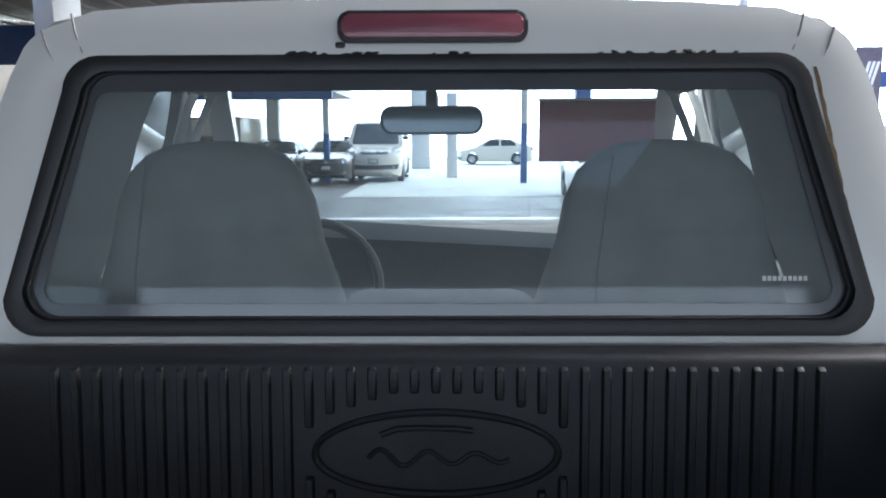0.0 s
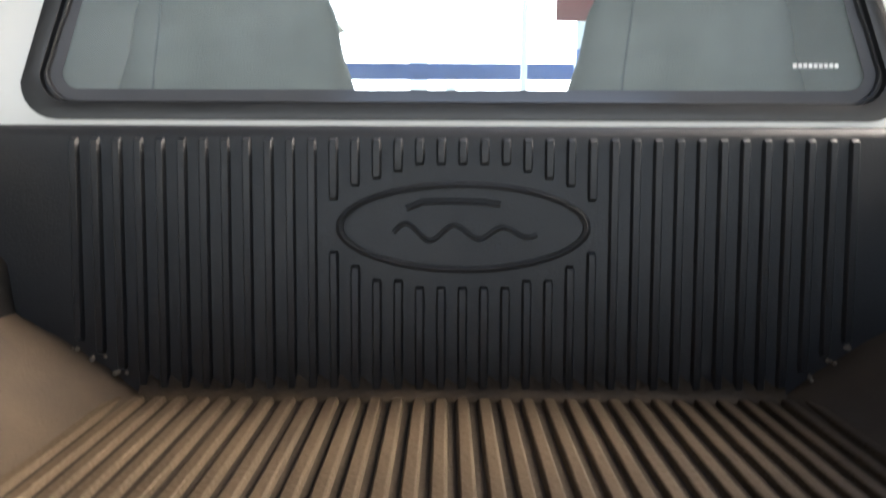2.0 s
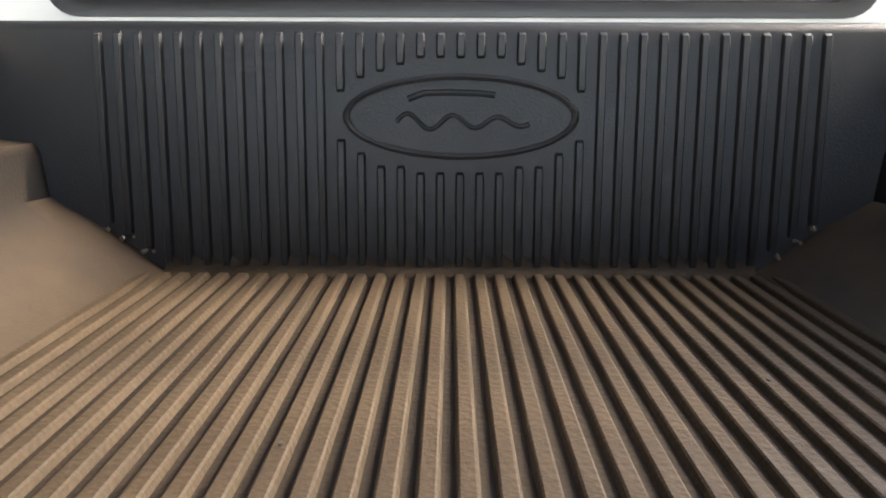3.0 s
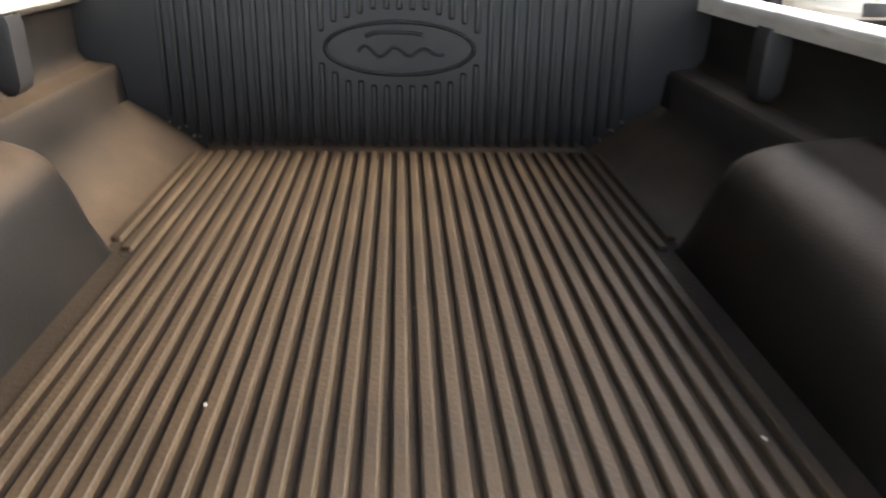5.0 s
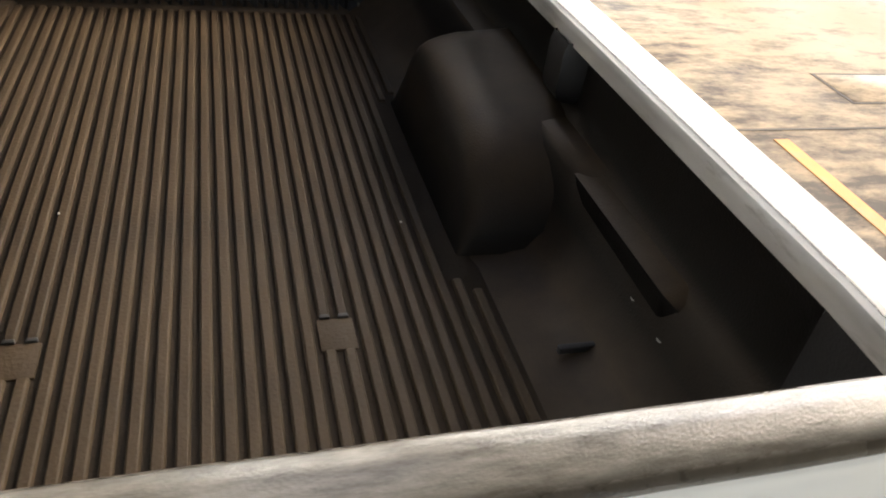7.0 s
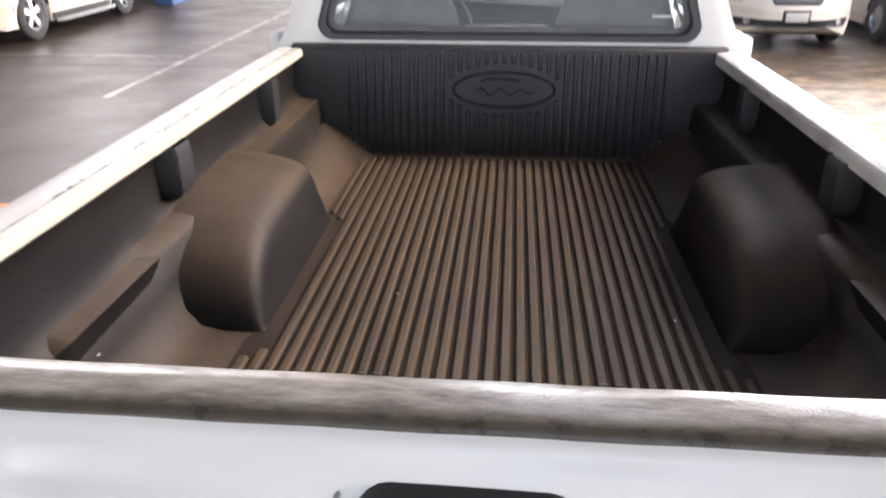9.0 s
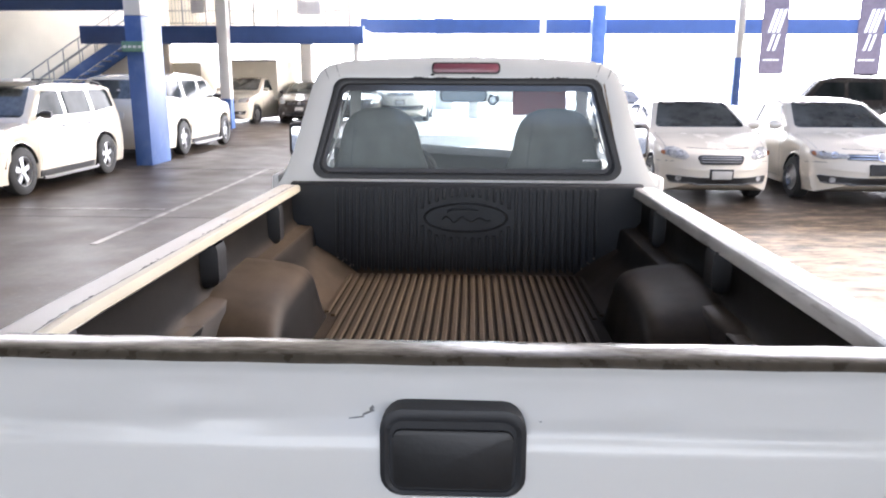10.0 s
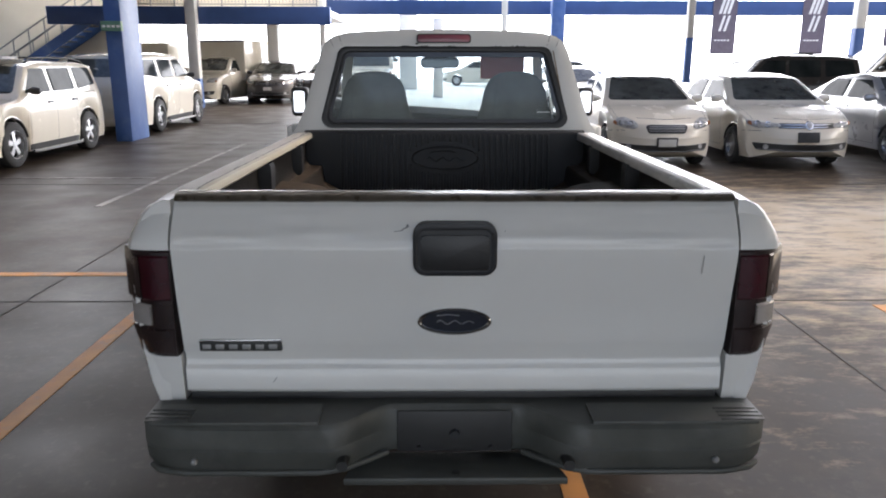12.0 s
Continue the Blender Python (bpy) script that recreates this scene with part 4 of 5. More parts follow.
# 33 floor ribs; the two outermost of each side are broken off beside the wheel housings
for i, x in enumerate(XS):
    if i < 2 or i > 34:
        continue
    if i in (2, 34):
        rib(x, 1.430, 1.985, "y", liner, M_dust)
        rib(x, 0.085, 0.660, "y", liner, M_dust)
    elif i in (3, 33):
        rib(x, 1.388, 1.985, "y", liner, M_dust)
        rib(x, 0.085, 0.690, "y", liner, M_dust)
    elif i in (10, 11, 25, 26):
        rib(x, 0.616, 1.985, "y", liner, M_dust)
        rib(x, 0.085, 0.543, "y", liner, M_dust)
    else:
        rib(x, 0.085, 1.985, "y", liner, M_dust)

for i in (10, 11, 25, 26):                            # bare black plastic where the ribs break off at the pads
    part("rib_end", bx(XS[i] - 0.0085, XS[i] + 0.0085, 0.6110, 0.6190, FZ + 0.0005, FZ + 0.0084, bevel=0.002), M_trim, liner)
for i in (10, 25):
    part("flat_pad", bx(XS[i] - 0.014, XS[i] + P + 0.014, 0.540, 0.612, FZ - 0.002, FZ + 0.0040, bevel=0.002), M_dust, liner)
# front panel with its ribs and embossed oval
bm = bmesh.new()
loft(bm, [[(x, panel_y(FZ - 0.01), FZ - 0.01), (x, panel_y(1.018), 1.018), (x, panel_y(1.02) + 0.004, 1.028), (x, panel_y(1.02) + 0.014, 1.034), (x, panel_y(1.02) + 0.05, 1.036), (x, BY + 0.07, FZ - 0.01)] for x in (-0.742, -0.35, 0, 0.35, 0.742)])
front = part("front_panel", bm, M_liner, liner, "black vertically ribbed front panel")
OC = (0.001, 0.894)
RAMP = ((0.44, 0.650), (0.460, 0.656), (0.50, 0.692), (0.572, 0.735), (0.638, 0.768))      # the moulded corner where it meets the front panel
for i, x in enumerate(XS):
    zb = round(float(np.interp(abs(x), [p[0] for p in RAMP], [p[1] for p in RAMP])) + 0.010, 3)
    u = (x - OC[0]) / 0.197
    if abs(u) < 1:
        hgt = 0.082 * math.sqrt(1 - u * u)
        rib(x, round(OC[1] + hgt + 0.004, 2), 1.018, "z", front, M_liner)
        rib(x, zb, round(OC[1] - hgt - 0.006, 2), "z", front, M_liner)
    else:
        rib(x, zb, 1.018, "z", front, M_liner)
bm = ring_band(ellipse(*OC, 0.179, 0.0645, 56), ellipse(*OC, 0.169, 0.0550, 56), 0.002, -0.0065, lift=0.003)
for v in bm.verts:
    v.co.y += panel_y(v.co.z)
ringo = part("embossed_oval", bm, M_liner, front)
bm = bmesh.new()


def stroke(pts, r=0.0048):
    tube(bm, [(OC[0] + x, panel_y(OC[1] + z) - 0.001, OC[1] + z) for x, z in pts], r, 8)


# plain waves inside the oval
stroke([(-0.098 + 0.0017 * k, -0.008 + (0.013 - 0.00006 * k) * math.sin(k * 0.155)) for k in range(120)], 0.0036)
stroke([(-0.080, 0.026), (-0.056, 0.035), (-0.020, 0.036), (0.028, 0.035), (0.052, 0.032)])
part("embossed_stroke", bm, M_liner, ringo)

# sides with rail lip, ledge, pockets and wheel housings
SECTIONS = (
    (0.066, ((0.46, FZ - 0.003), (0.570, FZ + 0.004), (0.612, FZ + 0.014), (0.650, 0.690), (0.682, 0.740), (0.700, 0.790), (0.714, 0.812), (0.727, 0.838))),
    (0.72, ((0.46, FZ - 0.003), (0.570, FZ + 0.004), (0.612, FZ + 0.014), (0.645, 0.690), (0.672, 0.740), (0.690, 0.800), (0.708, 0.818), (0.727, 0.840))),
    (0.86, ((0.46, FZ - 0.003), (0.535, FZ + 0.004), (0.575, FZ + 0.022), (0.615, 0.720), (0.642, 0.775), (0.652, 0.834), (0.662, 0.846), (0.714, 0.852))),
    (1.50, ((0.46, FZ - 0.003), (0.532, FZ + 0.004), (0.572, FZ + 0.022), (0.612, 0.722), (0.641, 0.775), (0.652, 0.836), (0.662, 0.848), (0.714, 0.854))),
    (1.90, ((0.45, FZ - 0.003), (0.505, FZ + 0.004), (0.550, FZ + 0.032), (0.600, 0.728), (0.640, 0.772), (0.650, 0.838), (0.660, 0.850), (0.714, 0.856))),
    (2.03, ((0.43, FZ - 0.003), (0.455, FZ + 0.006), (0.498, 0.692), (0.570, 0.735), (0.636, 0.768), (0.646, 0.840), (0.656, 0.852), (0.714, 0.858))),
)


def side_section(y):
    """The liner's inner outline at a distance from the tailgate, from the floor up to the ledge."""
    ks = [k[0] for k in SECTIONS]
    return [(float(np.interp(y, ks, [k[1][n][0] for k in SECTIONS])), float(np.interp(y, ks, [k[1][n][1] for k in SECTIONS]))) for n in range(8)]


# the wheel housing's outline along the bed: rounded at its rear, creased at its front
ARCH = ((0.742, 0.0), (0.746, 0.025), (0.754, 0.055), (0.770, 0.090), (0.795, 0.128), (0.830, 0.162), (0.875, 0.190), (0.930, 0.206), (1.00, 0.213), (1.09, 0.217), (1.18, 0.220), (1.26, 0.223), (1.315, 0.224),
        (1.338, 0.217), (1.358, 0.190), (1.385, 0.140), (1.412, 0.085), (1.435, 0.040), (1.452, 0.0))
ACROSS = ((0.0, 0.0), (0.004, 0.18), (0.014, 0.52), (0.026, 0.74), (0.040, 0.845), (0.060, 0.905), (0.090, 0.945), (0.13, 0.975), (0.25, 1.02))
for s in (-1, 1):
    bm = bmesh.new()
    rings = []
    for y in [0.066, 0.12, 0.2, 0.3, 0.4, 0.5, 0.6, 0.72, 0.79, 0.86, 1.0, 1.2, 1.4, 1.5, 1.6, 1.7, 1.8, 1.85, 1.9, 1.94, 1.97, 2.0, 2.03]:
        inner = [(s * x, y, z) for x, z in side_section(y)]
        rings.append(inner + [(s * 0.733, y, 0.880), (s * 0.736, y, 0.93), (s * 0.736, y, 0.976), (s * 0.726, y, 0.990), (s * 0.706, y, 0.998), (s * 0.706, y, 1.000), (s * 0.745, y, 0.985), (s * 0.745, y, 0.60), (s * 0.71, y, FZ - 0.02)])
    loft(bm, rings)
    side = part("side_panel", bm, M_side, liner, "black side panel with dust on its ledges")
    # wheel housing
    bm = bmesh.new()
    yc = 1.10
    rings = []
    for y, h in ARCH:
        row = []
        for dx, k in ACROSS:
            tuck = min(1, dx / 0.16)
            squeeze = (0.955 + 0.045 * tuck if y < yc else 0.86 + 0.14 * tuck) if k > 0.01 else (0.975 if y < yc else 0.93)
            row.append((s * (0.474 + dx), yc + (y - yc) * squeeze, FZ - 0.004 + h * k))
        rings.append(row)
    loft(bm, rings, closed=False, cap=False)
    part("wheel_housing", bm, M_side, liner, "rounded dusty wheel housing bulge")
    # upright pocket posts below the rail, rounded at their lower ends
    for y, z0, w, p in ((0.15, 0.70, 0.10, 0.040), (0.965, 0.868, 0.075, 0.052), (1.66, 0.846, 0.060, 0.048)):
        bm = bmesh.new()
        rings = []
        for z, wk, dd in ((z0, 0.55, 0.2), (z0 + 0.006, 0.80, 0.62), (z0 + 0.016, 0.95, 0.9), (z0 + 0.03, 1.0, 1.0), (0.980, 1.0, 1.0), (0.996, 1.0, 0.90)):
            rings.append([(s * (0.738 - p * d), y + q * w * wk, z) for q, d in ((-0.60, -0.1), (-0.54, dd * 0.80), (-0.48, dd), (0.48, dd), (0.54, dd * 0.80), (0.60, -0.1))])
        loft(bm, rings, closed=False, cap=False)
        part("pocket_post", bm, M_liner, side)
    # narrow boxed ledge between the housing and the tailgate, with a slanting end
    bm = bmesh.new()
    rings = []
    for y, kk in ((0.392, 0.30), (0.400, 0.62), (0.425, 0.95), (0.435, 1.0), (0.60, 1.0), (0.80, 1.0)):
        o = 0.742 - 0.064 * kk
        h = 0.700 + 0.118 * (0.55 + 0.45 * kk)
        rings.append([(s * 0.742, y, h + 0.022), (s * 0.722, y, h + 0.010), (s * (o + 0.006), y, h), (s * (o + 0.001), y, h - 0.003), (s * (o + 0.001), y, h - 0.014), (s * (o + 0.010), y, 0.755), (s * (o + 0.020), y, 0.70), (s * 0.742, y, 0.70)])
    loft(bm, rings)
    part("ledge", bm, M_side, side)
    # bolts that hold the liner, and the slot beside them
    for y, z in ((0.404, 0.752), (0.494, 0.756)):
        bm = bmesh.new()
        bmesh.ops.create_cone(bm, cap_ends=True, segments=12, radius1=0.011, radius2=0.009, depth=0.008, matrix=pose(s * 0.686, y, z, 0, -60 * s, 0))
        part("liner_bolt", bm, M_steel, side)
    part("drain_slot", bx(min(s * 0.565, s * 0.635), max(s * 0.565, s * 0.635), 0.474, 0.486, FZ + 0.012, FZ + 0.026, bevel=0.003), M_liner, side)
bm = bmesh.new()
loft(bm, [[(x, BY - 0.026, FZ + 0.0015), (x, BY - 0.016, FZ + 0.004), (x, BY - 0.008, FZ + 0.010), (x, BY - 0.0025, FZ + 0.022 + 0.003 * math.sin(x * 23) + 0.004 * math.sin(x * 207)), (x, BY + 0.003, FZ + 0.026 + 0.003 * math.sin(x * 23) + 0.005 * math.sin(x * 207))] for x in [-0.46 + k * 0.005 for k in range(185)]], closed=False, cap=False)
part("dust_drift", bm, M_dust, liner)
# crumbs of dried dust where the panel's outer ribs end on the moulded corners
rnd = random.Random(17)
for i, x in enumerate(XS):
    if abs(x) < 0.455:
        continue
    zb = float(np.interp(abs(x), [p[0] for p in RAMP], [p[1] for p in RAMP]))
    bm = bmesh.new()
    for k in range(3):
        bmesh.ops.create_icosphere(bm, subdivisions=1, radius=rnd.uniform(0.0018, 0.0042), matrix=pose(x + rnd.uniform(-0.009, 0.009), panel_y(zb) - rnd.uniform(0.008, 0.022), zb + rnd.uniform(0.002, 0.010)) @ Matrix.Diagonal((1.1, 0.8, 1.2, 1)))
    part("dust_crumb", bm, M_crumb, liner)
# specks of dirt
for x, y in ((-0.217, 0.935), (-0.150, 1.42), (0.02, 1.16), (-0.35, 1.66), (0.3, 1.56), (0.39, 0.86)):
    bm = bmesh.new()
    bmesh.ops.create_icosphere(bm, subdivisions=1, radius=0.0026, matrix=pose(x, y, FZ + 0.0110) @ Matrix.Diagonal((1, 1.3, 0.6, 1)))
    part("dirt_speck", bm, M_plate if y < 1 else M_trim, liner)

# ---- hall: floor, lines, columns, beams, roof ----
bm = bmesh.new()
bmesh.ops.create_grid(bm, x_segments=2, y_segments=2, size=1.0, matrix=Matrix.Diagonal((150, 150, 1, 1)))
tagged(part("floor", bm, M_floor, smooth=False), "worn polished brown-grey concrete floor with stains", "floor", kind="structure")


def floor_strip(name, x0, y0, x1, y1, w, material, label, category, z=0.004):
    d = Vector((x1 - x0, y1 - y0, 0))
    q = Vector((-d.y, d.x, 0)).normalized() * w / 2
    a, b = Vector((x0, y0, 0)), Vector((x1, y1, 0))
    bm = prism([(p.x, p.y) for p in (a - q, b - q, b + q, a + q)], "z", 0.0005, z)
    return tagged(part(name, bm, material, smooth=False), label, category, kind="structure")


for x0, y0, x1, y1 in ((-9.0, 3.11, -1.75, 3.11), (-1.81, -4.0, -1.81, 3.06), (0.43, -1.2, 0.43, 0.9), (2.68, 1.3, 2.68, 2.40)):
    floor_strip("floor_line", x0, y0, x1, y1, 0.085, M_orange, "faded orange parking line painted on the floor", "floor line")
for x0, y0, x1, y1 in ((-3.50, 5.6, -3.45, 11.5), (-9.5, 7.52, -3.6, 7.50)):
    floor_strip("floor_line", x0, y0, x1, y1, 0.07, M_fade, "worn pale line on the concrete floor", "floor line")
# inspection cover in the floor
hatch = tagged(part("floor_hatch", bx(3.44, 4.04, 2.79, 3.14, 0.0005, 0.005, bevel=0.002), M_floor), "rectangular concrete inspection cover set in the floor", "floor hatch", kind="structure")
for a in ((3.42, 4.06, 2.77, 2.79), (3.42, 4.06, 3.14, 3.16), (3.42, 3.44, 2.79, 3.14), (4.04, 4.06, 2.79, 3.14)):
    part("cover_gap", bx(*a, 0.0004, 0.003), M_joint, hatch, smooth=False)
for k in range(7):
    y = -2.0 + 4.5 * k
    floor_strip("floor_joint", -30, y, 40, y, 0.018, M_joint, "dark saw-cut joint in the concrete floor", "floor joint", 0.0025)
for k in range(8):
    x = -16.4 + 4.6 * k
    floor_strip("floor_joint", x, -12, x, 32, 0.018, M_joint, "dark saw-cut joint in the concrete floor", "floor joint", 0.002)

tagged(part("yard", bx(-2.7, 60, 19.4, 61.9, -0.05, 0.004), M_yard, smooth=False), "pale concrete yard in bright daylight outside the hall", "yard", kind="structure")


def column(x, y, w, top, blue_to, label, d=None):
    d = d or w
    col = empty("column", pose(x, y, 0), label, "column", "hall columns")
    part("painted_base", bx(-w / 2, w / 2, -d / 2, d / 2, 0, blue_to, bevel=0.02), M_colblue, col)
    part("white_shaft", bx(-w / 2 + 0.004, w / 2 - 0.004, -d / 2 + 0.004, d / 2 - 0.004, blue_to, top, bevel=0.02), M_colwhite, col)
    return col


column(-5.75, 12.33, 0.30, 4.8, 2.55, "square blue column with a white upper part", 0.85)
column(-7.42, 21.8, 0.32, 4.8, 0.9, "slim white column with a blue foot")
column(4.25, 25.2, 0.46, 7.0, 3.9, "square blue steel column with a pale top")
column(-3.95, 25.2, 0.20, 7.0, 1.6, "slim white post with a dark blue foot")
column(2.40, 25.2, 0.20, 7.0, 1.9, "slim white post with a dark blue foot")
column(7.20, 20.0, 0.20, 7.0, 2.1, "slim white post with a dark blue foot")
column(12.55, 21.0, 0.30, 7.0, 2.4, "slim white post with a dark blue foot")
column(-6.05, 27.0, 0.42, 2.8, 0.02, "plain white concrete post under the gallery")
column(0.1, 29.0, 0.40, 3.1, 0.02, "plain white concrete post under the beam")
column(-1.4, 38.0, 0.9, 6.0, 0.02, "thick pale concrete column out in the yard")
tagged(part("gallery_beam", bx(-11.9, -3.25, 22.0, 22.3, 2.52, 3.05, bevel=0.02), M_beamblue), "long dark blue edge beam of the upper gallery", "beam", kind="structure")
tagged(part("cross_beam", bx(-3.9, 30.0, 26.0, 26.3, 3.05, 3.56, bevel=0.02), M_beamblue), "long blue beam spanning the open side", "beam", kind="structure")
tagged(part("gallery_floor", bx(-11.8, -3.35, 22.3, 27.5, 2.8, 3.0), M_colwhite, smooth=False), "white underside of the upper gallery", "gallery", kind="structure")
tagged(part("wall_back", bx(-30, -3.9, 27.5, 27.8, 3.0, 4.8), M_wall, smooth=False), "cream painted wall behind the gallery", "wall", kind="structure")
tagged(part("wall_stairs", bx(-30, -10.4, 25.0, 25.3, 0, 4.8), M_wall, smooth=False), "cream painted wall beside the stairs", "wall", kind="structure")
tagged(part("fascia", bx(-30, -9.6, 21.4, 21.7, 3.45, 4.45, bevel=0.02), M_beamblue), "broad dark blue painted fascia board", "fascia", kind="structure")
# walls round the hall: solid on one side, wide open bays on the others
tagged(part("wall_left", bx(-15.3, -15.0, -13.0, 21.0, 0, 4.8), M_wall, smooth=False), "cream painted side wall of the hall", "wall", kind="structure")
# the right and rear walls are unseen, added to shape the incoming daylight
bm = bx(18.0, 18.3, -13.0, 20.0, 3.7, 4.9)
for y in (-13.0, -6.4, 0.2, 6.8, 13.4):
    box(bm, 18.0, 18.3, y, y + 1.4, 0, 3.7)
tagged(part("wall_right", bm, M_wall, smooth=False), "unseen cream side wall with wide open bays, added to limit side light", "wall", kind="structure")
bm = bx(-15.3, 18.3, -13.3, -13.0, 3.7, 4.8)
for x in (-15.3, -7.6, 8.0, 17.7):
    box(bm, x, x + 0.6, -13.3, -13.0, 0, 3.7)
tagged(part("wall_rear", bm, M_wall, smooth=False), "unseen cream rear wall, added with wide openings that let in light", "wall", kind="structure")
# roof: ribbed sheets over the hall, open to the right and ahead
# sheets nearer than the gallery are unseen, laid out to block or admit daylight
SKY_X0, SKY_X1, SKY_Y0, SKY_Y1 = 3.0, 10.5, 2.0, 8.4      # broad unseen gap beside the truck's bay, added to light it
bm = bx(-5.6, -1.5, -13.3, 18.5, 4.80, 4.9)
box(bm, -1.5, SKY_X0, -13.3, -9.4, 4.80, 4.9)              # an unseen gap behind the bay, between these two sheets, added for light
box(bm, -1.5, 0.0, -6.2, 18.5, 4.80, 4.9)
box(bm, 1.1, SKY_X0, -6.2, 18.5, 4.80, 4.9)                # a narrow unseen gap runs over the bay, added for light from above
for y0, y1 in ((-6.2, 1.2), (4.6, 5.6), (11.0, 12.0), (17.5, 18.5)):
    box(bm, 0.0, 1.1, y0, y1, 4.80, 4.9)
box(bm, -15.3, -9.0, -13.3, 18.5, 4.80, 4.9)
box(bm, -9.0, -5.6, 17.0, 18.5, 4.80, 4.9)
box(bm, -9.0, -5.6, -13.3, 8.0, 4.80, 4.9)
box(bm, SKY_X1, 18.3, -13.3, 18.5, 4.80, 4.9)
box(bm, SKY_X0, SKY_X1, -13.3, SKY_Y0, 4.80, 4.9)
box(bm, SKY_X0, SKY_X1, SKY_Y1, 18.5, 4.80, 4.9)
box(bm, -40, -3.6, 18.5, 28.0, 4.80, 4.9)
for k in range(40):
    box(bm, -39 + k * 0.9, -38.85 + k * 0.9, 18.6, 27.9, 4.74, 4.80)
tagged(part("ceiling", bm, M_roof, smooth=False), "dark ribbed sheet roof, unseen over the truck, with gaps added for light", "ceiling", kind="structure")
for x, y in ((-8.3, 25.5), (-6.6, 26.2), (-10.5, 24.0), (-7.2, 23.2), (-12.6, 23.4), (-14.8, 22.8)):
    lampo = empty("strip_light", pose(x, y, 4.66, 0, 0, 25), "white fluorescent strip light hung from the roof", "ceiling light", "roof strip lights")
    part("tray", bx(-0.75, 0.75, -0.09, 0.09, 0.02, 0.07, bevel=0.01), M_colwhite, lampo)
    part("fluorescent_tube", bx(-0.7, 0.7, -0.03, 0.03, -0.02, 0.02, bevel=0.008), M_tube, lampo)
# gallery railing
rail = empty("gallery_railing", pose(0, 21.95, 3.05), "grey steel railing with mesh panels along the gallery", "railing")
for k in range(9):
    x = -9.4 + k * 0.72
    part("post", bx(x - 0.02, x + 0.02, 0, 0.04, 0, 0.78), M_steel, rail, smooth=False)
    for q in range(1, 7):
        if k < 8:
            part("baluster", bx(x + q * 0.103 - 0.006, x + q * 0.103 + 0.006, 0.012, 0.026, 0.06, 0.74), M_steel, rail, smooth=False)
for z in (0.06, 0.42, 0.76):
    part("rail_bar", bx(-9.42, -3.62, 0.005, 0.035, z - 0.015, z + 0.015), M_steel, rail, smooth=False)
part("rail_notice", bx(-8.4, -8.0, -0.012, 0.0, 0.35, 0.72), M_pale, rail, smooth=False)
part("rail_notice", bx(-5.2, -4.5, -0.012, 0.0, 0.30, 0.70), M_pale, rail, smooth=False)
# staircase
stairs = empty("staircase", pose(-15.6, 23.6, 0), "grey steel staircase with handrails rising to the gallery", "staircase")
for k in range(17):
    part("tread", bx(k * 0.27, k * 0.27 + 0.29, 0.0, 1.2, 0.17 * (k + 1), 0.17 * (k + 1) + 0.04), M_steel, stairs, smooth=False)
for y in (-0.04, 1.2):
    part("stringer", prism([(0, 0.0), (0.25, 0.0), (4.85, 2.88), (4.85, 3.08), (4.6, 3.08), (0, 0.22)], "y", y, y + 0.04), M_colblue, stairs, smooth=False)
    for k in range(0, 18, 2):
        part("baluster", bx(k * 0.27 + 0.1, k * 0.27 + 0.13, y, y + 0.03, 0.17 * (k + 1), 0.17 * (k + 1) + 0.9), M_steel, stairs, smooth=False)
    for h in (0.5, 0.9):
        bm = bmesh.new()
        tube(bm, [(0.1, y + 0.02, 0.17 + h), (4.75, y + 0.02, 0.17 * 18 + h)], 0.022, 6)
        part("handrail", bm, M_steel, stairs)
# green sign on the column
sign = tagged(part("exit_sign", bx(-5.93, -5.57, 11.80, 11.90, 1.95, 2.12, bevel=0.01), M_green), "small green sign fixed to the blue column", "sign")
for k in range(4):
    part("sign_bar", bx(-5.90 + k * 0.085, -5.84 + k * 0.085, 11.796, 11.80, 2.01, 2.05), M_pale, sign, smooth=False)
# banners fixed to the beam
for x in (10.4, 13.65, 16.7):
    ban = tagged(part("banner", bx(x - 0.44, x + 0.44, 25.975, 25.998, 1.70, 4.30), M_banner, smooth=False), "dark hanging banner with pale slanted stripes", "banner", "hanging banners")
    for k in range(3):
        part("pale_stripe", prism([(x - 0.23 + k * 0.15, 3.10), (x - 0.13 + k * 0.15, 3.10), (x + 0.08 + k * 0.15, 3.87), (x - 0.02 + k * 0.15, 3.87)], "y", 25.968, 25.974), M_pale, ban, smooth=False)
    for k in range(2):
        part("pale_stripe", prism([(x - 0.20 + k * 0.18, 2.50), (x - 0.11 + k * 0.18, 2.50), (x + 0.04 + k * 0.18, 3.04), (x - 0.05 + k * 0.18, 3.04)], "y", 25.968, 25.974), M_pale, ban, smooth=False)
    for k in range(5):
        part("print_bar", bx(x - 0.31 + k * 0.115, x - 0.23 + k * 0.115, 25.968, 25.974, 2.16, 2.21), M_pale, ban, smooth=False)
    part("banner_rod", bx(x - 0.46, x + 0.46, 25.96, 26.0, 4.30, 4.34), M_steel, ban, smooth=False)
bm = bx(-90, 90, 62, 62.2, -1, 45)
tagged(part("backdrop", bm, M_outside, smooth=False), "blown-out bright daylight outside the hall", "backdrop", kind="structure")


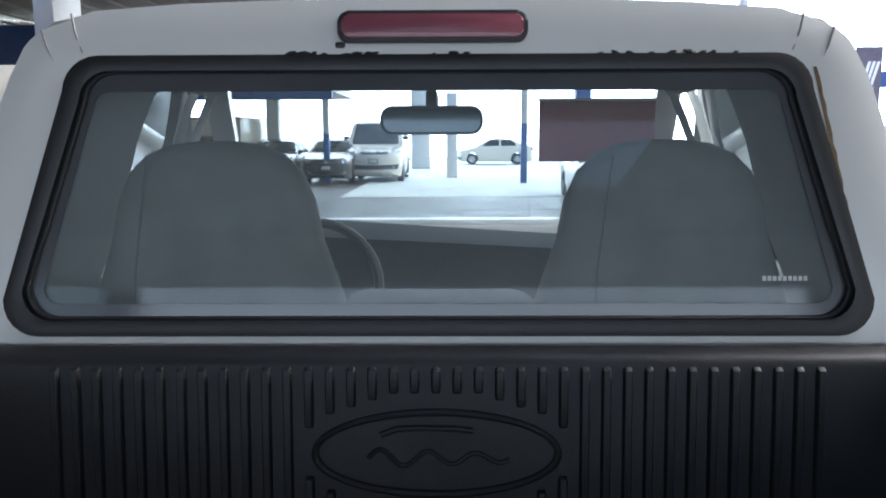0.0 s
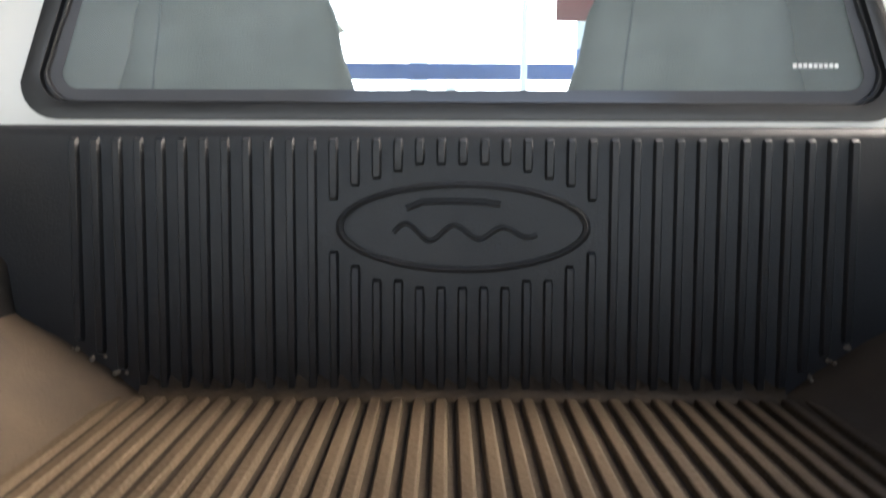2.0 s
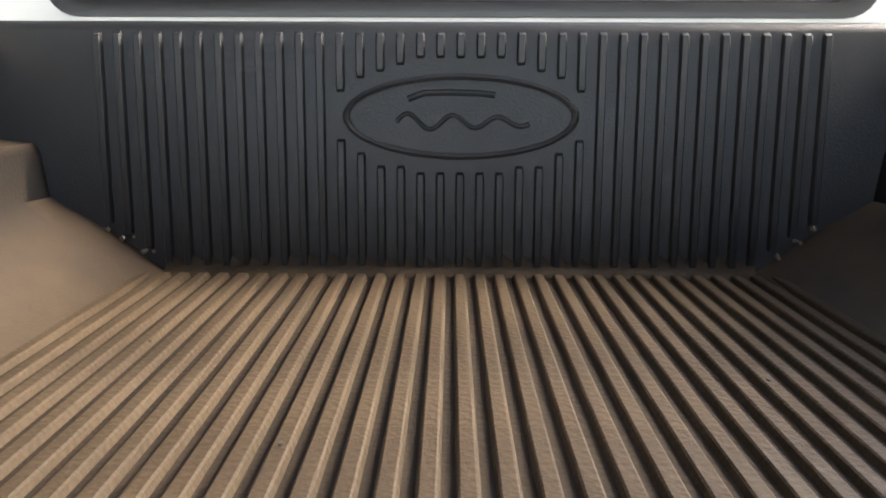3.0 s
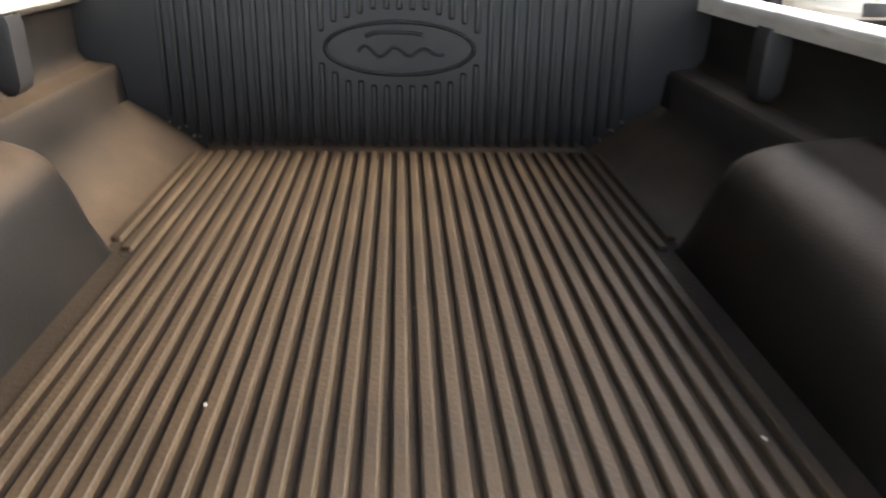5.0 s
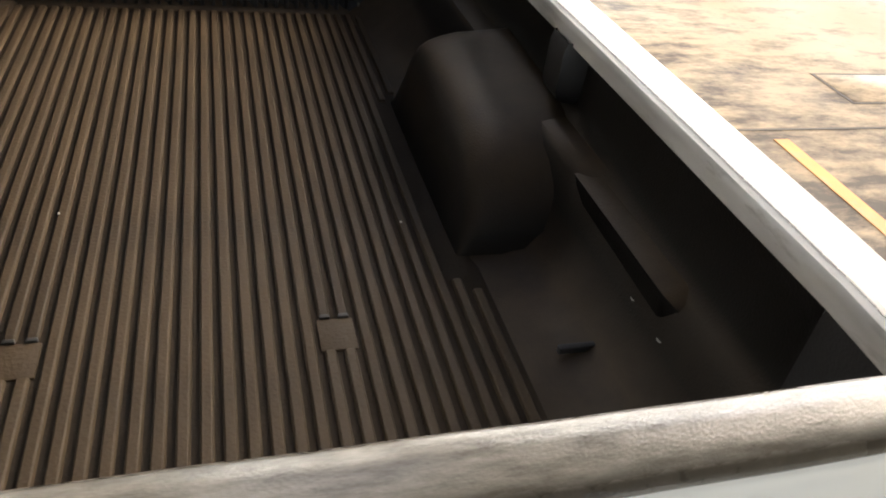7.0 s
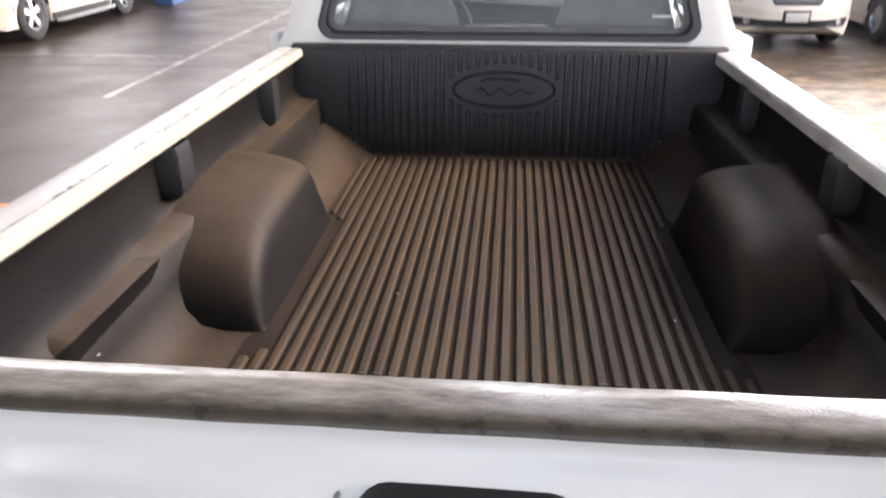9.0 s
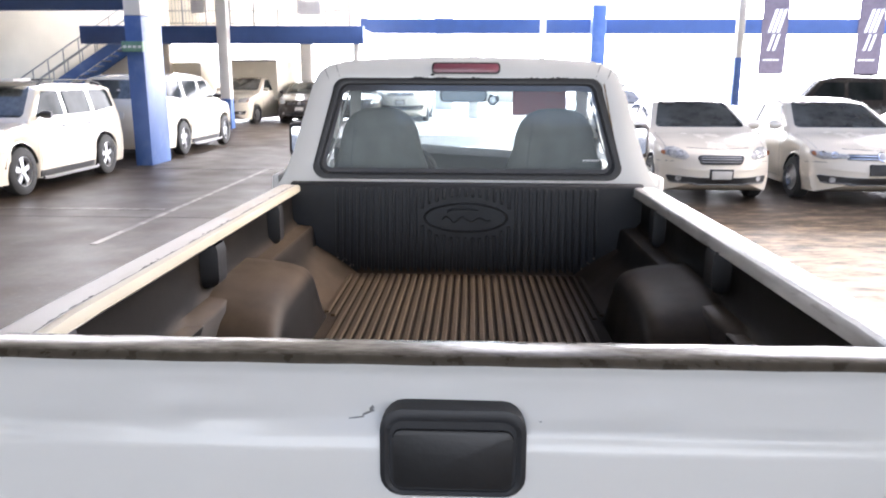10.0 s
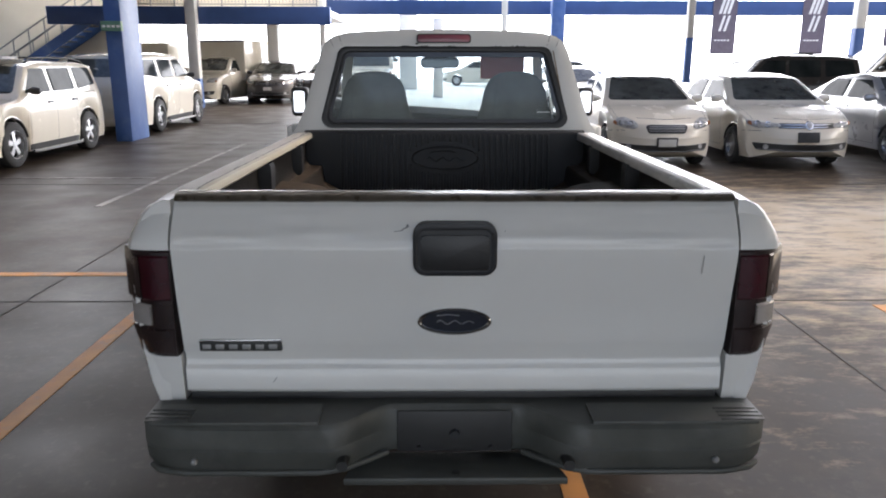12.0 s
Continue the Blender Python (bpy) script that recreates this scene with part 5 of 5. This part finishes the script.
# ---- cars ----
def round_poly(pts, r, step=0.09):
    """A polygon with rounded corners and short edges."""
    out, n = [], len(pts)
    for i in range(n):
        p, a, b = Vector(pts[i]), Vector(pts[i - 1]), Vector(pts[(i + 1) % n])
        ra, rb = min(r, (a - p).length * 0.48), min(r, (b - p).length * 0.48)
        s, e = p + (a - p).normalized() * ra, p + (b - p).normalized() * rb
        for k in range(5):
            t = k / 4
            out.append(s * (1 - t) ** 2 + p * 2 * t * (1 - t) + e * t * t)
        nxt = b + (p - b).normalized() * min(r, (p - b).length * 0.48)
        m = int((nxt - e).length / step)
        for k in range(1, m + 1):
            out.append(e.lerp(nxt, k / (m + 1)))
    return out


CAR_SHAPES = {
    "sedan": ((0, .004, .015, .035, .08, .245, .42, .53, .70, .855, .94, .985, 1), (.36, .43, .49, .53, .570, .665, .955, 1.0, .955, .745, .725, .69, .60)),
    "suv": ((0, .004, .015, .035, .09, .25, .375, .48, .82, .935, .965, .99, 1), (.40, .50, .55, .585, .605, .645, .955, 1.0, .985, .95, .74, .60, .50)),
    "van": ((0, .004, .02, .06, .12, .17, .33, .45, .85, .95, .975, .99, 1), (.34, .42, .46, .50, .53, .56, .95, 1.0, .99, .96, .7, .5, .4))}


def car(name, m, label, paint, L=4.3, W=1.72, H=1.45, wb=2.5, kind="sedan", k=0.91, group="parked cars", nose="oval", rails=False, plate="light", rimr=0.31):
    """A parked car: one smooth body with wheel arches, panes, lamps, grille and seams laid on it. y is forward."""
    c = empty(name, m, label, "car", group)
    L, W, H, wb, R = L * k, W * k, H * k, wb * k, rimr * k
    suv = kind != "sedan"
    yf, yr = L / 2, -L / 2
    ya = yf - L * 0.195
    yb = ya - wb
    belt0 = H * (0.645 if suv else 0.655)
    lean = {"sedan": 0.24, "suv": 0.16, "van": 0.12}[kind]
    sd, sz = CAR_SHAPES[kind]
    dd = np.linspace(0, 1, 401)
    zz = np.interp(dd, sd, sz)
    ker = np.ones(13) / 13
    sm = np.convolve(np.pad(zz, 6, mode="edge"), ker, mode="valid")
    zz = np.where((dd > 0.05) & (dd < 0.93), sm, zz)

    def centre(y):
        return H * float(np.interp((yf - y) / L, dd, zz))

    def belt(y):
        return belt0 + 0.035 * H * max(0, -y) / L

    def half_w(y):
        return W / 2 * (1 - 0.07 * (abs(y) / (L / 2)) ** 6)

    def side_x(w, z, y):
        b = belt(y)
        return w * (0.945 - lean * max(0, z - b) / (H - b))

    def bottom(y):
        z = (0.20 if suv else 0.17) * k
        for yy in (ya, yb):
            d = abs(y - yy)
            if d < R * 1.17:
                z = max(z, R + math.sqrt((R * 1.17) ** 2 - d * d))
        return z
    st = {round(yr + L * i / 44, 4) for i in range(45)} | {round(yf - L * v, 4) for v in sd} | {round(yf - L * (v + 0.012), 4) for v in sd[:-1]}
    for yy in (ya, yb):
        st |= {round(yy + R * 1.17 * math.sin(i * math.pi / 18), 4) for i in range(-9, 10)}
    rings = []
    for y in sorted(st):
        w, zb, cz = half_w(y), bottom(y), centre(y)
        crown = 0.03 * k if cz < belt(y) + 0.1 else 0.045 * k
        re = cz - crown
        b = min(belt(y), re)
        zb = min(zb, b - 0.05)
        zs = max(zb + 0.02, zb + (b - zb) * 0.68)
        xe = side_x(w, re, y)
        f1, f2 = b + (re - b) * 0.4, b + (re - b) * 0.8
        rh = [(w * 0.93, zb), (w * 0.975, zb + (zs - zb) * 0.4), (w, zs), (w * 0.99, zs + (b - zs) * 0.5), (w * 0.965, b - (b - zs) * 0.12), (w * 0.945, b), (side_x(w, f1, y), f1), (side_x(w, f2, y), f2),
              (xe * 0.985, re - (re - b) * 0.03), (xe * 0.93, re + crown * 0.30), (xe * 0.80, re + crown * 0.62), (xe * 0.45, re + crown * 0.92), (0.0, cz)]

        def bent(x, z):
            q = abs(x) / w
            t = min(1, max(0, (y - (yf - 0.16 * L)) / (0.16 * L)))
            u = min(1, max(0, ((yr + 0.14 * L) - y) / (0.14 * L)))
            return (x, y - 0.085 * L * q ** 2.6 * t + 0.05 * L * q ** 2.6 * u, z)
        rings.append([bent(x, z) for x, z in rh] + [bent(-x, z) for x, z in reversed(rh[:-1])])
    for ring, add in ((list(rings[0]), lambda r: rings.insert(0, r)), (list(rings[-1]), rings.append)):
        zm = sum(p[2] for p in ring) / len(ring)
        yc = max((p[1] for p in ring), key=abs)
        for f in (0.8, 0.55, 0.3, 0.1):
            add([(p[0] * f, yc + (p[1] - yc) * f ** 2.6, zm + (p[2] - zm) * f) for p in ring])
    bm = bmesh.new()
    loft(bm, rings)
    bmesh.ops.recalc_face_normals(bm, faces=bm.faces)
    tree = BVHTree.FromBMesh(bm)
    body = part("body", bm, paint, c)
    part("underbody", bx(-W * 0.40, W * 0.40, yr + 0.25, yf - 0.3, 0.20 * k, R * 1.75, bevel=0.03), M_trim, c)

    def cast(p, q, face):
        """The body's surface at p, q as seen from the front, back, a side or above."""
        o, d = {"front": ((p, yf + 1, q), (0, -1, 0)), "back": ((p, yr - 1, q), (0, 1, 0)), "right": ((2.0, p, q), (-1, 0, 0)), "left": ((-2.0, p, q), (1, 0, 0)), "top": ((p, q, 3.0), (0, 0, -1))}[face]
        hitp, nrm = tree.ray_cast(Vector(o), Vector(d))[:2]
        if hitp is None:
            return None, None
        if nrm.dot(Vector(d)) > 0:
            nrm = -nrm
        return hitp, nrm

    def laid(name, pts, face, material, r=0.03, lift=0.004, bulge=0.0, parent=body, label=""):
        """A panel laid on the body inside an outline."""
        out = round_poly(pts, r)
        mid = sum(out, Vector((0, 0))) / len(out)
        b2 = bmesh.new()
        rows, good = [], None
        for f in (1.0, 0.97, 0.8, 0.55, 0.28):
            row = []
            for p in out:
                q = mid.lerp(p, f)
                h, nrm = cast(q.x, q.y, face)
                if h is None:
                    h, nrm = good or (Vector((0, 0, -5)), Vector((0, 0, 1)))
                good = (h, nrm)
                row.append(h + nrm * (-0.004 if f == 1.0 else lift + bulge * (1 - f * f)))
            rows.append(row)
        vr = [[b2.verts.new(p) for p in r_] for r_ in rows]
        n = len(out)
        for a in range(len(vr) - 1):
            for i in range(n):
                b2.faces.new((vr[a][i], vr[a][(i + 1) % n], vr[a + 1][(i + 1) % n], vr[a + 1][i]))
        b2.faces.new(vr[-1])
        return part(name, b2, material, parent, label)

    def seam(pts, face, w=0.007, parent=body, name="panel_gap", material=None, lift=0.0016):
        """A narrow gap line along points on the body."""
        b2 = bmesh.new()
        prev = None
        P2 = [Vector(p) for p in pts]
        fine = []
        for a, b in zip(P2, P2[1:]):
            m_ = max(2, int((b - a).length / 0.06))
            fine += [a.lerp(b, i / m_) for i in range(m_)]
        fine.append(P2[-1])
        for i, p in enumerate(fine):
            d = (fine[min(i + 1, len(fine) - 1)] - fine[max(i - 1, 0)]).normalized()
            h, nrm = cast(p.x, p.y, face)
            if h is None:
                prev = None
                continue
            q = Vector((-d.y, d.x)) * w / 2
            dv = {"front": (q.x, 0, q.y), "back": (q.x, 0, q.y), "right": (0, q.x, q.y), "left": (0, q.x, q.y), "top": (q.x, q.y, 0)}[face]
            row = [b2.verts.new(h + Vector(dv) + nrm * lift), b2.verts.new(h - Vector(dv) + nrm * lift)]
            if prev:
                b2.faces.new((prev[0], row[0], row[1], prev[1]))
            prev = row
        return part(name, b2, material or M_trim, parent, smooth=False)
    w2 = W / 2
    cow, head_ = sd[5], sd[6]
    zc, zh = H * sz[5], H * sz[6]
    # panes
    bw, tw = w2 * 0.83, w2 * (0.945 - lean) * 0.88
    laid("windscreen", [(-bw, zc + 0.035 * H), (bw, zc + 0.035 * H), (tw, zh + 0.005 * H), (-tw, zh + 0.005 * H)], "front", M_carglass, 0.07 * k)
    bz0, bz1 = (0.70, 0.92) if suv else (0.775, 0.945)
    laid("rear_window", [(-bw * 0.86, bz0 * H), (bw * 0.86, bz0 * H), (tw * 0.98, bz1 * H), (-tw * 0.98, bz1 * H)], "back", M_carglass, 0.07 * k)
    y_of = lambda f: yf - L * f
    for face, s in (("right", 1), ("left", -1)):
        zl, zu = belt0 + 0.035 * H, H * 0.915
        if kind == "sedan":
            cells = ([(cow + 0.075, 0), (0.545, 0), (0.545, 1), (head_ + 0.005, 1)], [(0.565, 0), (0.765, 0), (0.735, 0.62), (0.685, 1), (0.565, 1)])
        else:
            cells = ([(cow + 0.06, 0), (0.50, 0), (0.50, 1), (head_ + 0.02, 1)], [(0.518, 0), (0.70, 0), (0.70, 1), (0.518, 1)], [(0.725, 0.0), (0.905, 0.16), (0.89, 0.95), (0.725, 1)])
        for cell in cells:
            laid("side_window", [(y_of(a), zl + (zu - zl) * v + 0.02 * H * max(0, a - 0.5)) for a, v in cell], face, M_sideglass, 0.035 * k)
        ym = y_of(0.555 if not suv else 0.508)
        yd = y_of(cow + 0.055)
        ye = yb + R * 1.22
        seam([(yd, 0.26 * k), (yd, belt0 + 0.005)], face)
        seam([(ym, 0.26 * k), (ym, belt0 + 0.01)], face)
        seam([(ye + 0.05, 0.42 * k), (ye + 0.05, H * 0.5), (ye - 0.10, belt0 + 0.01)], face)
        seam([(yd, 0.27 * k), (ye, 0.27 * k)], face, 0.005)
        seam([(yf - 0.11 * L, 0.40 * H), (yf - 0.05 * L, 0.41 * H)], face, 0.006)
        seam([(yd - 0.05, belt0 * 0.72), (ye - 0.3, belt0 * 0.73)], face, 0.028 if kind == "sedan" else 0.02, name="side_moulding", material=paint, lift=0.007)
        for yh in (ym + 0.10 * k, ye + 0.02):
            laid("door_handle", [(yh, belt0 * 0.885), (yh + 0.16 * k, belt0 * 0.885), (yh + 0.16 * k, belt0 * 0.885 + 0.028), (yh, belt0 * 0.885 + 0.028)], face, M_trim if suv else paint, 0.012, 0.02)
        mx = half_w(0) * 0.95
        mb = bmesh.new()
        ymr = y_of(cow + 0.085)
        loft(mb, [[(s * (mx + a), ymr + 0.05 * math.cos(t) * sc, belt0 + 0.075 * H * 0.75 + 0.062 * k * math.sin(t) * sc) for t in [2 * math.pi * i / 12 for i in range(12)]] for a, sc in ((-0.02, 0.35), (0.02, 0.75), (0.06, 1.0), (0.15 * k, 0.95), (0.185 * k, 0.6))])
        part("door_mirror", mb, M_trim if suv else paint, body)
        if suv:
            laid("sill_trim", [(yb + R * 1.25, 0.215 * k), (ya - R * 1.25, 0.215 * k), (ya - R * 1.22, 0.315 * k), (yb + R * 1.22, 0.315 * k)], face, M_trim, 0.01, 0.012)
            bm = bmesh.new()
            tube(bm, [(s * (w2 + 0.005), yb + R * 1.25, 0.215 * k), (s * (w2 + 0.04), yb + R * 1.6, 0.205 * k), (s * (w2 + 0.04), ya - R * 1.6, 0.205 * k), (s * (w2 + 0.005), ya - R * 1.25, 0.215 * k)], 0.022, 6)
            part("side_step", bm, M_steel, body)
        if rails:
            bm = bmesh.new()
            pts = []
            for f, up_ in ((0.43, 0.0), (0.46, 0.045), (0.6, 0.055), (0.8, 0.055), (0.88, 0.04), (0.91, 0.0)):
                h, nrm = cast(s * w2 * (0.945 - lean) * 0.86, y_of(f), "top")
                pts.append(h + Vector((0, 0, up_)))
            tube(bm, pts, 0.016, 6)
            part("roof_rail", bm, M_trim, body)
        # lamps
        if nose == "oval":
            hp = [(0.50, 0.455), (0.58, 0.425), (0.78, 0.44), (0.90, 0.475), (0.86, 0.535), (0.72, 0.545), (0.56, 0.51)]
        elif nose == "wide":
            hp = [(0.44, 0.455), (0.80, 0.435), (0.93, 0.47), (0.93, 0.515), (0.70, 0.50), (0.44, 0.485)]
        else:
            hp = [(0.58, 0.46), (0.86, 0.455), (0.92, 0.50), (0.90, 0.555), (0.62, 0.545)]
        lamp = laid("headlight", [(s * w2 * a, H * v) for a, v in hp], "front", M_head, 0.035 * k, 0.006, 0.014)
        for a, v, r_ in ((0.64, 0.475, 0.042), (0.78, 0.485, 0.036)):
            ell = [(s * w2 * a + r_ * k * math.cos(t), H * v + r_ * k * math.sin(t)) for t in [2 * math.pi * i / 10 for i in range(10)]]
            laid("reflector_bowl", ell, "front", M_chrome, 0.01, 0.020, -0.01, lamp)
        laid("turn_lens", [(s * w2 * a, H * v) for a, v in ((0.86, 0.46), (0.905, 0.475), (0.90, 0.505), (0.855, 0.50))], "front", M_amber, 0.01, 0.022, 0.0, lamp)
        laid("fog_light", [(s * w2 * 0.66 + 0.04 * k * math.cos(t), H * 0.245 + 0.04 * k * math.sin(t)) for t in [2 * math.pi * i / 10 for i in range(10)]], "front", M_head, 0.01, 0.024)
        laid("tail_light", [(s * w2 * a, H * v) for a, v in (((0.70, 0.50), (0.90, 0.50), (0.88, 0.70), (0.74, 0.70)) if suv else ((0.55, 0.53), (0.92, 0.54), (0.90, 0.66), (0.60, 0.65)))], "back", M_redlens, 0.03, 0.008, 0.008)
        for yy in (ya, yb):
            wheel(c, s * (w2 - 0.118 * k), yy, R, 0.20 * k, s, M_alloy, 5 if suv else 9)
            arch = [Vector((yy + R * 1.17 * math.cos(t), R + R * 1.17 * math.sin(t))) for t in [math.pi * i / 16 for i in range(1, 16)]]
            bm = bmesh.new()
            rr = []
            for p in arch:
                h, nrm = cast(p.x, p.y + 0.012, face)
                if h is None:
                    h = Vector((s * w2, p.x, p.y))
                rr.append([(h.x + s * 0.005, p.x, p.y + 0.02), (h.x + s * 0.009, p.x, p.y + 0.004), (h.x - s * 0.06, p.x, p.y - 0.006)])
            loft(bm, rr, closed=False, cap=False)
            part("wheel_arch", bm, paint, body)
            bm = bmesh.new()
            loft(bm, [[(s * (w2 - 0.03), p.x, p.y - 0.004), (s * w2 * 0.45, p.x, p.y - 0.004)] for p in arch], closed=False, cap=False)
            part("arch_liner", bm, M_trim, body)
        seam([(s * w2 * 0.84, yf - 0.035 * L - 0.05 * L), (s * w2 * 0.88, ya - 0.1), (s * w2 * 0.86, y_of(cow - 0.005))], "top", 0.006)
    seam([(-w2 * 0.52, H * 0.538), (0, H * 0.527), (w2 * 0.52, H * 0.538)], "front", 0.006)
    # grille and bumper openings
    if nose == "oval":
        g = laid("grille", [(-w2 * 0.40, H * 0.455), (-w2 * 0.34, H * 0.385), (w2 * 0.34, H * 0.385), (w2 * 0.40, H * 0.455), (w2 * 0.36, H * 0.475), (-w2 * 0.36, H * 0.475)], "front", M_trim, 0.03, 0.010)
        for i in range(3):
            z = H * (0.408 + 0.021 * i)
            laid("grille_slat", [(-w2 * 0.34, z), (w2 * 0.34, z), (w2 * 0.34, z + 0.010), (-w2 * 0.34, z + 0.010)], "front", M_steel, 0.004, 0.018, 0, g)
        lz0, lz1, pz = 0.195, 0.262, 0.235
    else:
        g = laid("grille", [(-w2 * 0.50, H * 0.44), (w2 * 0.50, H * 0.44), (w2 * 0.50, H * 0.492), (-w2 * 0.50, H * 0.492)], "front", M_trim, 0.012, 0.008)
        for z in (0.447, 0.472):
            laid("grille_slat", [(-w2 * 0.48, H * z), (w2 * 0.48, H * z), (w2 * 0.48, H * z + 0.008), (-w2 * 0.48, H * z + 0.008)], "front", M_chrome, 0.003, 0.016, 0, g)
        laid("round_badge", [(0.062 * k * math.cos(t), H * 0.467 + 0.062 * k * math.sin(t)) for t in [2 * math.pi * i / 14 for i in range(14)]], "front", M_chrome, 0.02, 0.024, 0, g)
        laid("badge_field", [(0.045 * k * math.cos(t), H * 0.467 + 0.045 * k * math.sin(t)) for t in [2 * math.pi * i / 14 for i in range(14)]], "front", M_steel, 0.02, 0.030, 0, g)
        lz0, lz1, pz = 0.205, 0.275, 0.295
    low = laid("lower_grille", [(-w2 * 0.86, H * (lz1 + 0.01)), (-w2 * 0.80, H * lz0), (w2 * 0.80, H * lz0), (w2 * 0.86, H * (lz1 + 0.01)), (w2 * 0.4, H * lz1), (-w2 * 0.4, H * lz1)], "front", M_trim, 0.03, 0.020)
    seam([(-w2 * 0.78, H * (lz0 + 0.012)), (w2 * 0.78, H * (lz0 + 0.012))], "front", 0.010, low, "lower_trim", M_steel, 0.026)
    holder = laid("plate_holder", [(-0.165 * k, H * pz), (0.165 * k, H * pz), (0.165 * k, H * pz + 0.16 * k), (-0.165 * k, H * pz + 0.16 * k)], "front", M_trim, 0.008, 0.028)
    if plate == "light":
        laid("number_plate", [(-0.14 * k, H * pz + 0.025), (0.14 * k, H * pz + 0.025), (0.14 * k, H * pz + 0.135 * k), (-0.14 * k, H * pz + 0.135 * k)], "front", M_plate, 0.006, 0.036, 0, holder)
    laid("rear_plate", [(-0.15 * k, H * 0.47), (0.15 * k, H * 0.47), (0.15 * k, H * 0.47 + 0.14 * k), (-0.15 * k, H * 0.47 + 0.14 * k)], "back", M_plate, 0.008, 0.012)
    for s in (-1, 1):
        seam([(-0.30 * w2 + s * 0.35 * w2, zc + 0.04 * H), (0.16 * w2 + s * 0.35 * w2, zc + 0.055 * H)], "front", 0.014, body, "wiper", M_trim, 0.018)
    return c


rack_suv = car("suv", pose(-6.60, 9.66, 0, 0, 0, 180), "cream sport utility vehicle with roof rails and silver wheels", M_cream, 4.43, 1.80, 1.66, 2.62, "suv", k=0.88, rails=True, rimr=0.36, nose="plain")
for y in (-0.55, 0.15):
    part("cross_bar", bx(-0.52, 0.52, y - 0.02, y + 0.02, 1.475, 1.50, bevel=0.008), M_trim, rack_suv)
part("roof_board", bx(-0.42, 0.42, 0.20, 0.62, 1.468, 1.505, bevel=0.008), M_pale, rack_suv, "pale board lying on the roof rack")
car("suv", pose(-6.62, 15.07, 0), "cream seven-seat sport utility vehicle behind a column", M_cream, 4.85, 1.95, 1.75, 2.77, "suv", k=0.92, rails=False, rimr=0.37, nose="plain")
car("sedan", pose(3.12, 10.1, 0, 0, 0, 180), "small white sedan with oval grille and blank plate", M_carwhite, 4.28, 1.69, 1.47, 2.5, "sedan", k=0.87, nose="oval")
car("sedan", pose(5.03, 10.2, 0, 0, 0, 180), "white sedan with a wide dark grille and dark plate", M_carwhite, 4.64, 1.78, 1.47, 2.65, "sedan", k=0.87, plate="dark", nose="wide")
car("sedan", pose(7.42, 10.3, 0, 0, 0, 180), "pale silver sedan parked at the end of the row", M_silver, 4.55, 1.75, 1.46, 2.6, "sedan", k=0.88, nose="wide")
car("suv", pose(7.9, 16.2, 0, 0, 0, 95), "dark sport utility vehicle parked behind the white cars", M_dark, 4.6, 1.85, 1.75, 2.7, "suv", k=0.92, rails=True, rimr=0.36, nose="plain")
car("van", pose(11.4, 16.6, 0, 0, 0, 90), "white passenger van with dark windows", M_carwhite, 4.9, 1.9, 2.0, 2.9, "van", k=0.92, rimr=0.35, nose="plain")
car("sedan", pose(3.6, 18.5, 0, 0, 0, 180), "white sedan far back in the hall", M_carwhite, 4.4, 1.72, 1.45, 2.55, "sedan", k=0.92, nose="plain")
car("sedan", pose(-5.75, 26.3, 0, 0, 0, 180), "dark brown sedan under the gallery", M_dark, 4.5, 1.75, 1.48, 2.65, "sedan", k=0.98, nose="plain")
car("sedan", pose(-3.95, 27.0, 0, 0, 0, 180), "dark hatchback under the gallery", M_dark, 4.2, 1.72, 1.50, 2.55, "sedan", k=0.98, nose="plain")
box_van = car("light_truck", pose(-7.75, 25.7, 0, 0, 0, 168), "white light truck with a square cargo box", M_cream, 4.4, 1.75, 1.62, 2.7, "sedan", k=0.98, nose="plain")
cargo = part("cargo_box", bx(-1.0, 1.0, -2.6, 0.05, 0.75, 2.15, bevel=0.03), M_carwhite, box_van, "white cargo box")
part("box_rail", bx(-1.01, 1.01, 0.045, 0.065, 2.08, 2.16), M_steel, cargo, smooth=False)
far_box = car("light_truck", pose(-10.4, 25.4, 0, 0, 0, 175), "white light truck with a cargo box in the shade", M_carwhite, 4.4, 1.75, 1.62, 2.7, "sedan", k=0.98, nose="plain")
part("cargo_box", bx(-1.0, 1.0, -2.6, 0.05, 0.75, 2.05, bevel=0.03), M_carwhite, far_box, "white cargo box")
car("van", pose(-2.5, 28.0, 0, 0, 0, 180), "white van seen through the truck's windscreen", M_carwhite, 4.9, 1.95, 2.1, 2.9, "van", k=1.0, rimr=0.36, nose="plain")
car("sedan", pose(2.6, 44.0, 0, 0, 0, 90), "white car out in the bright yard", M_carwhite, 4.4, 1.72, 1.5, 2.55, "sedan", k=1.0, nose="plain")
car("sedan", pose(8.4, 45.0, 0, 0, 0, 270), "pale car out in the bright yard", M_silver, 4.4, 1.72, 1.5, 2.55, "sedan", k=1.0, nose="plain")
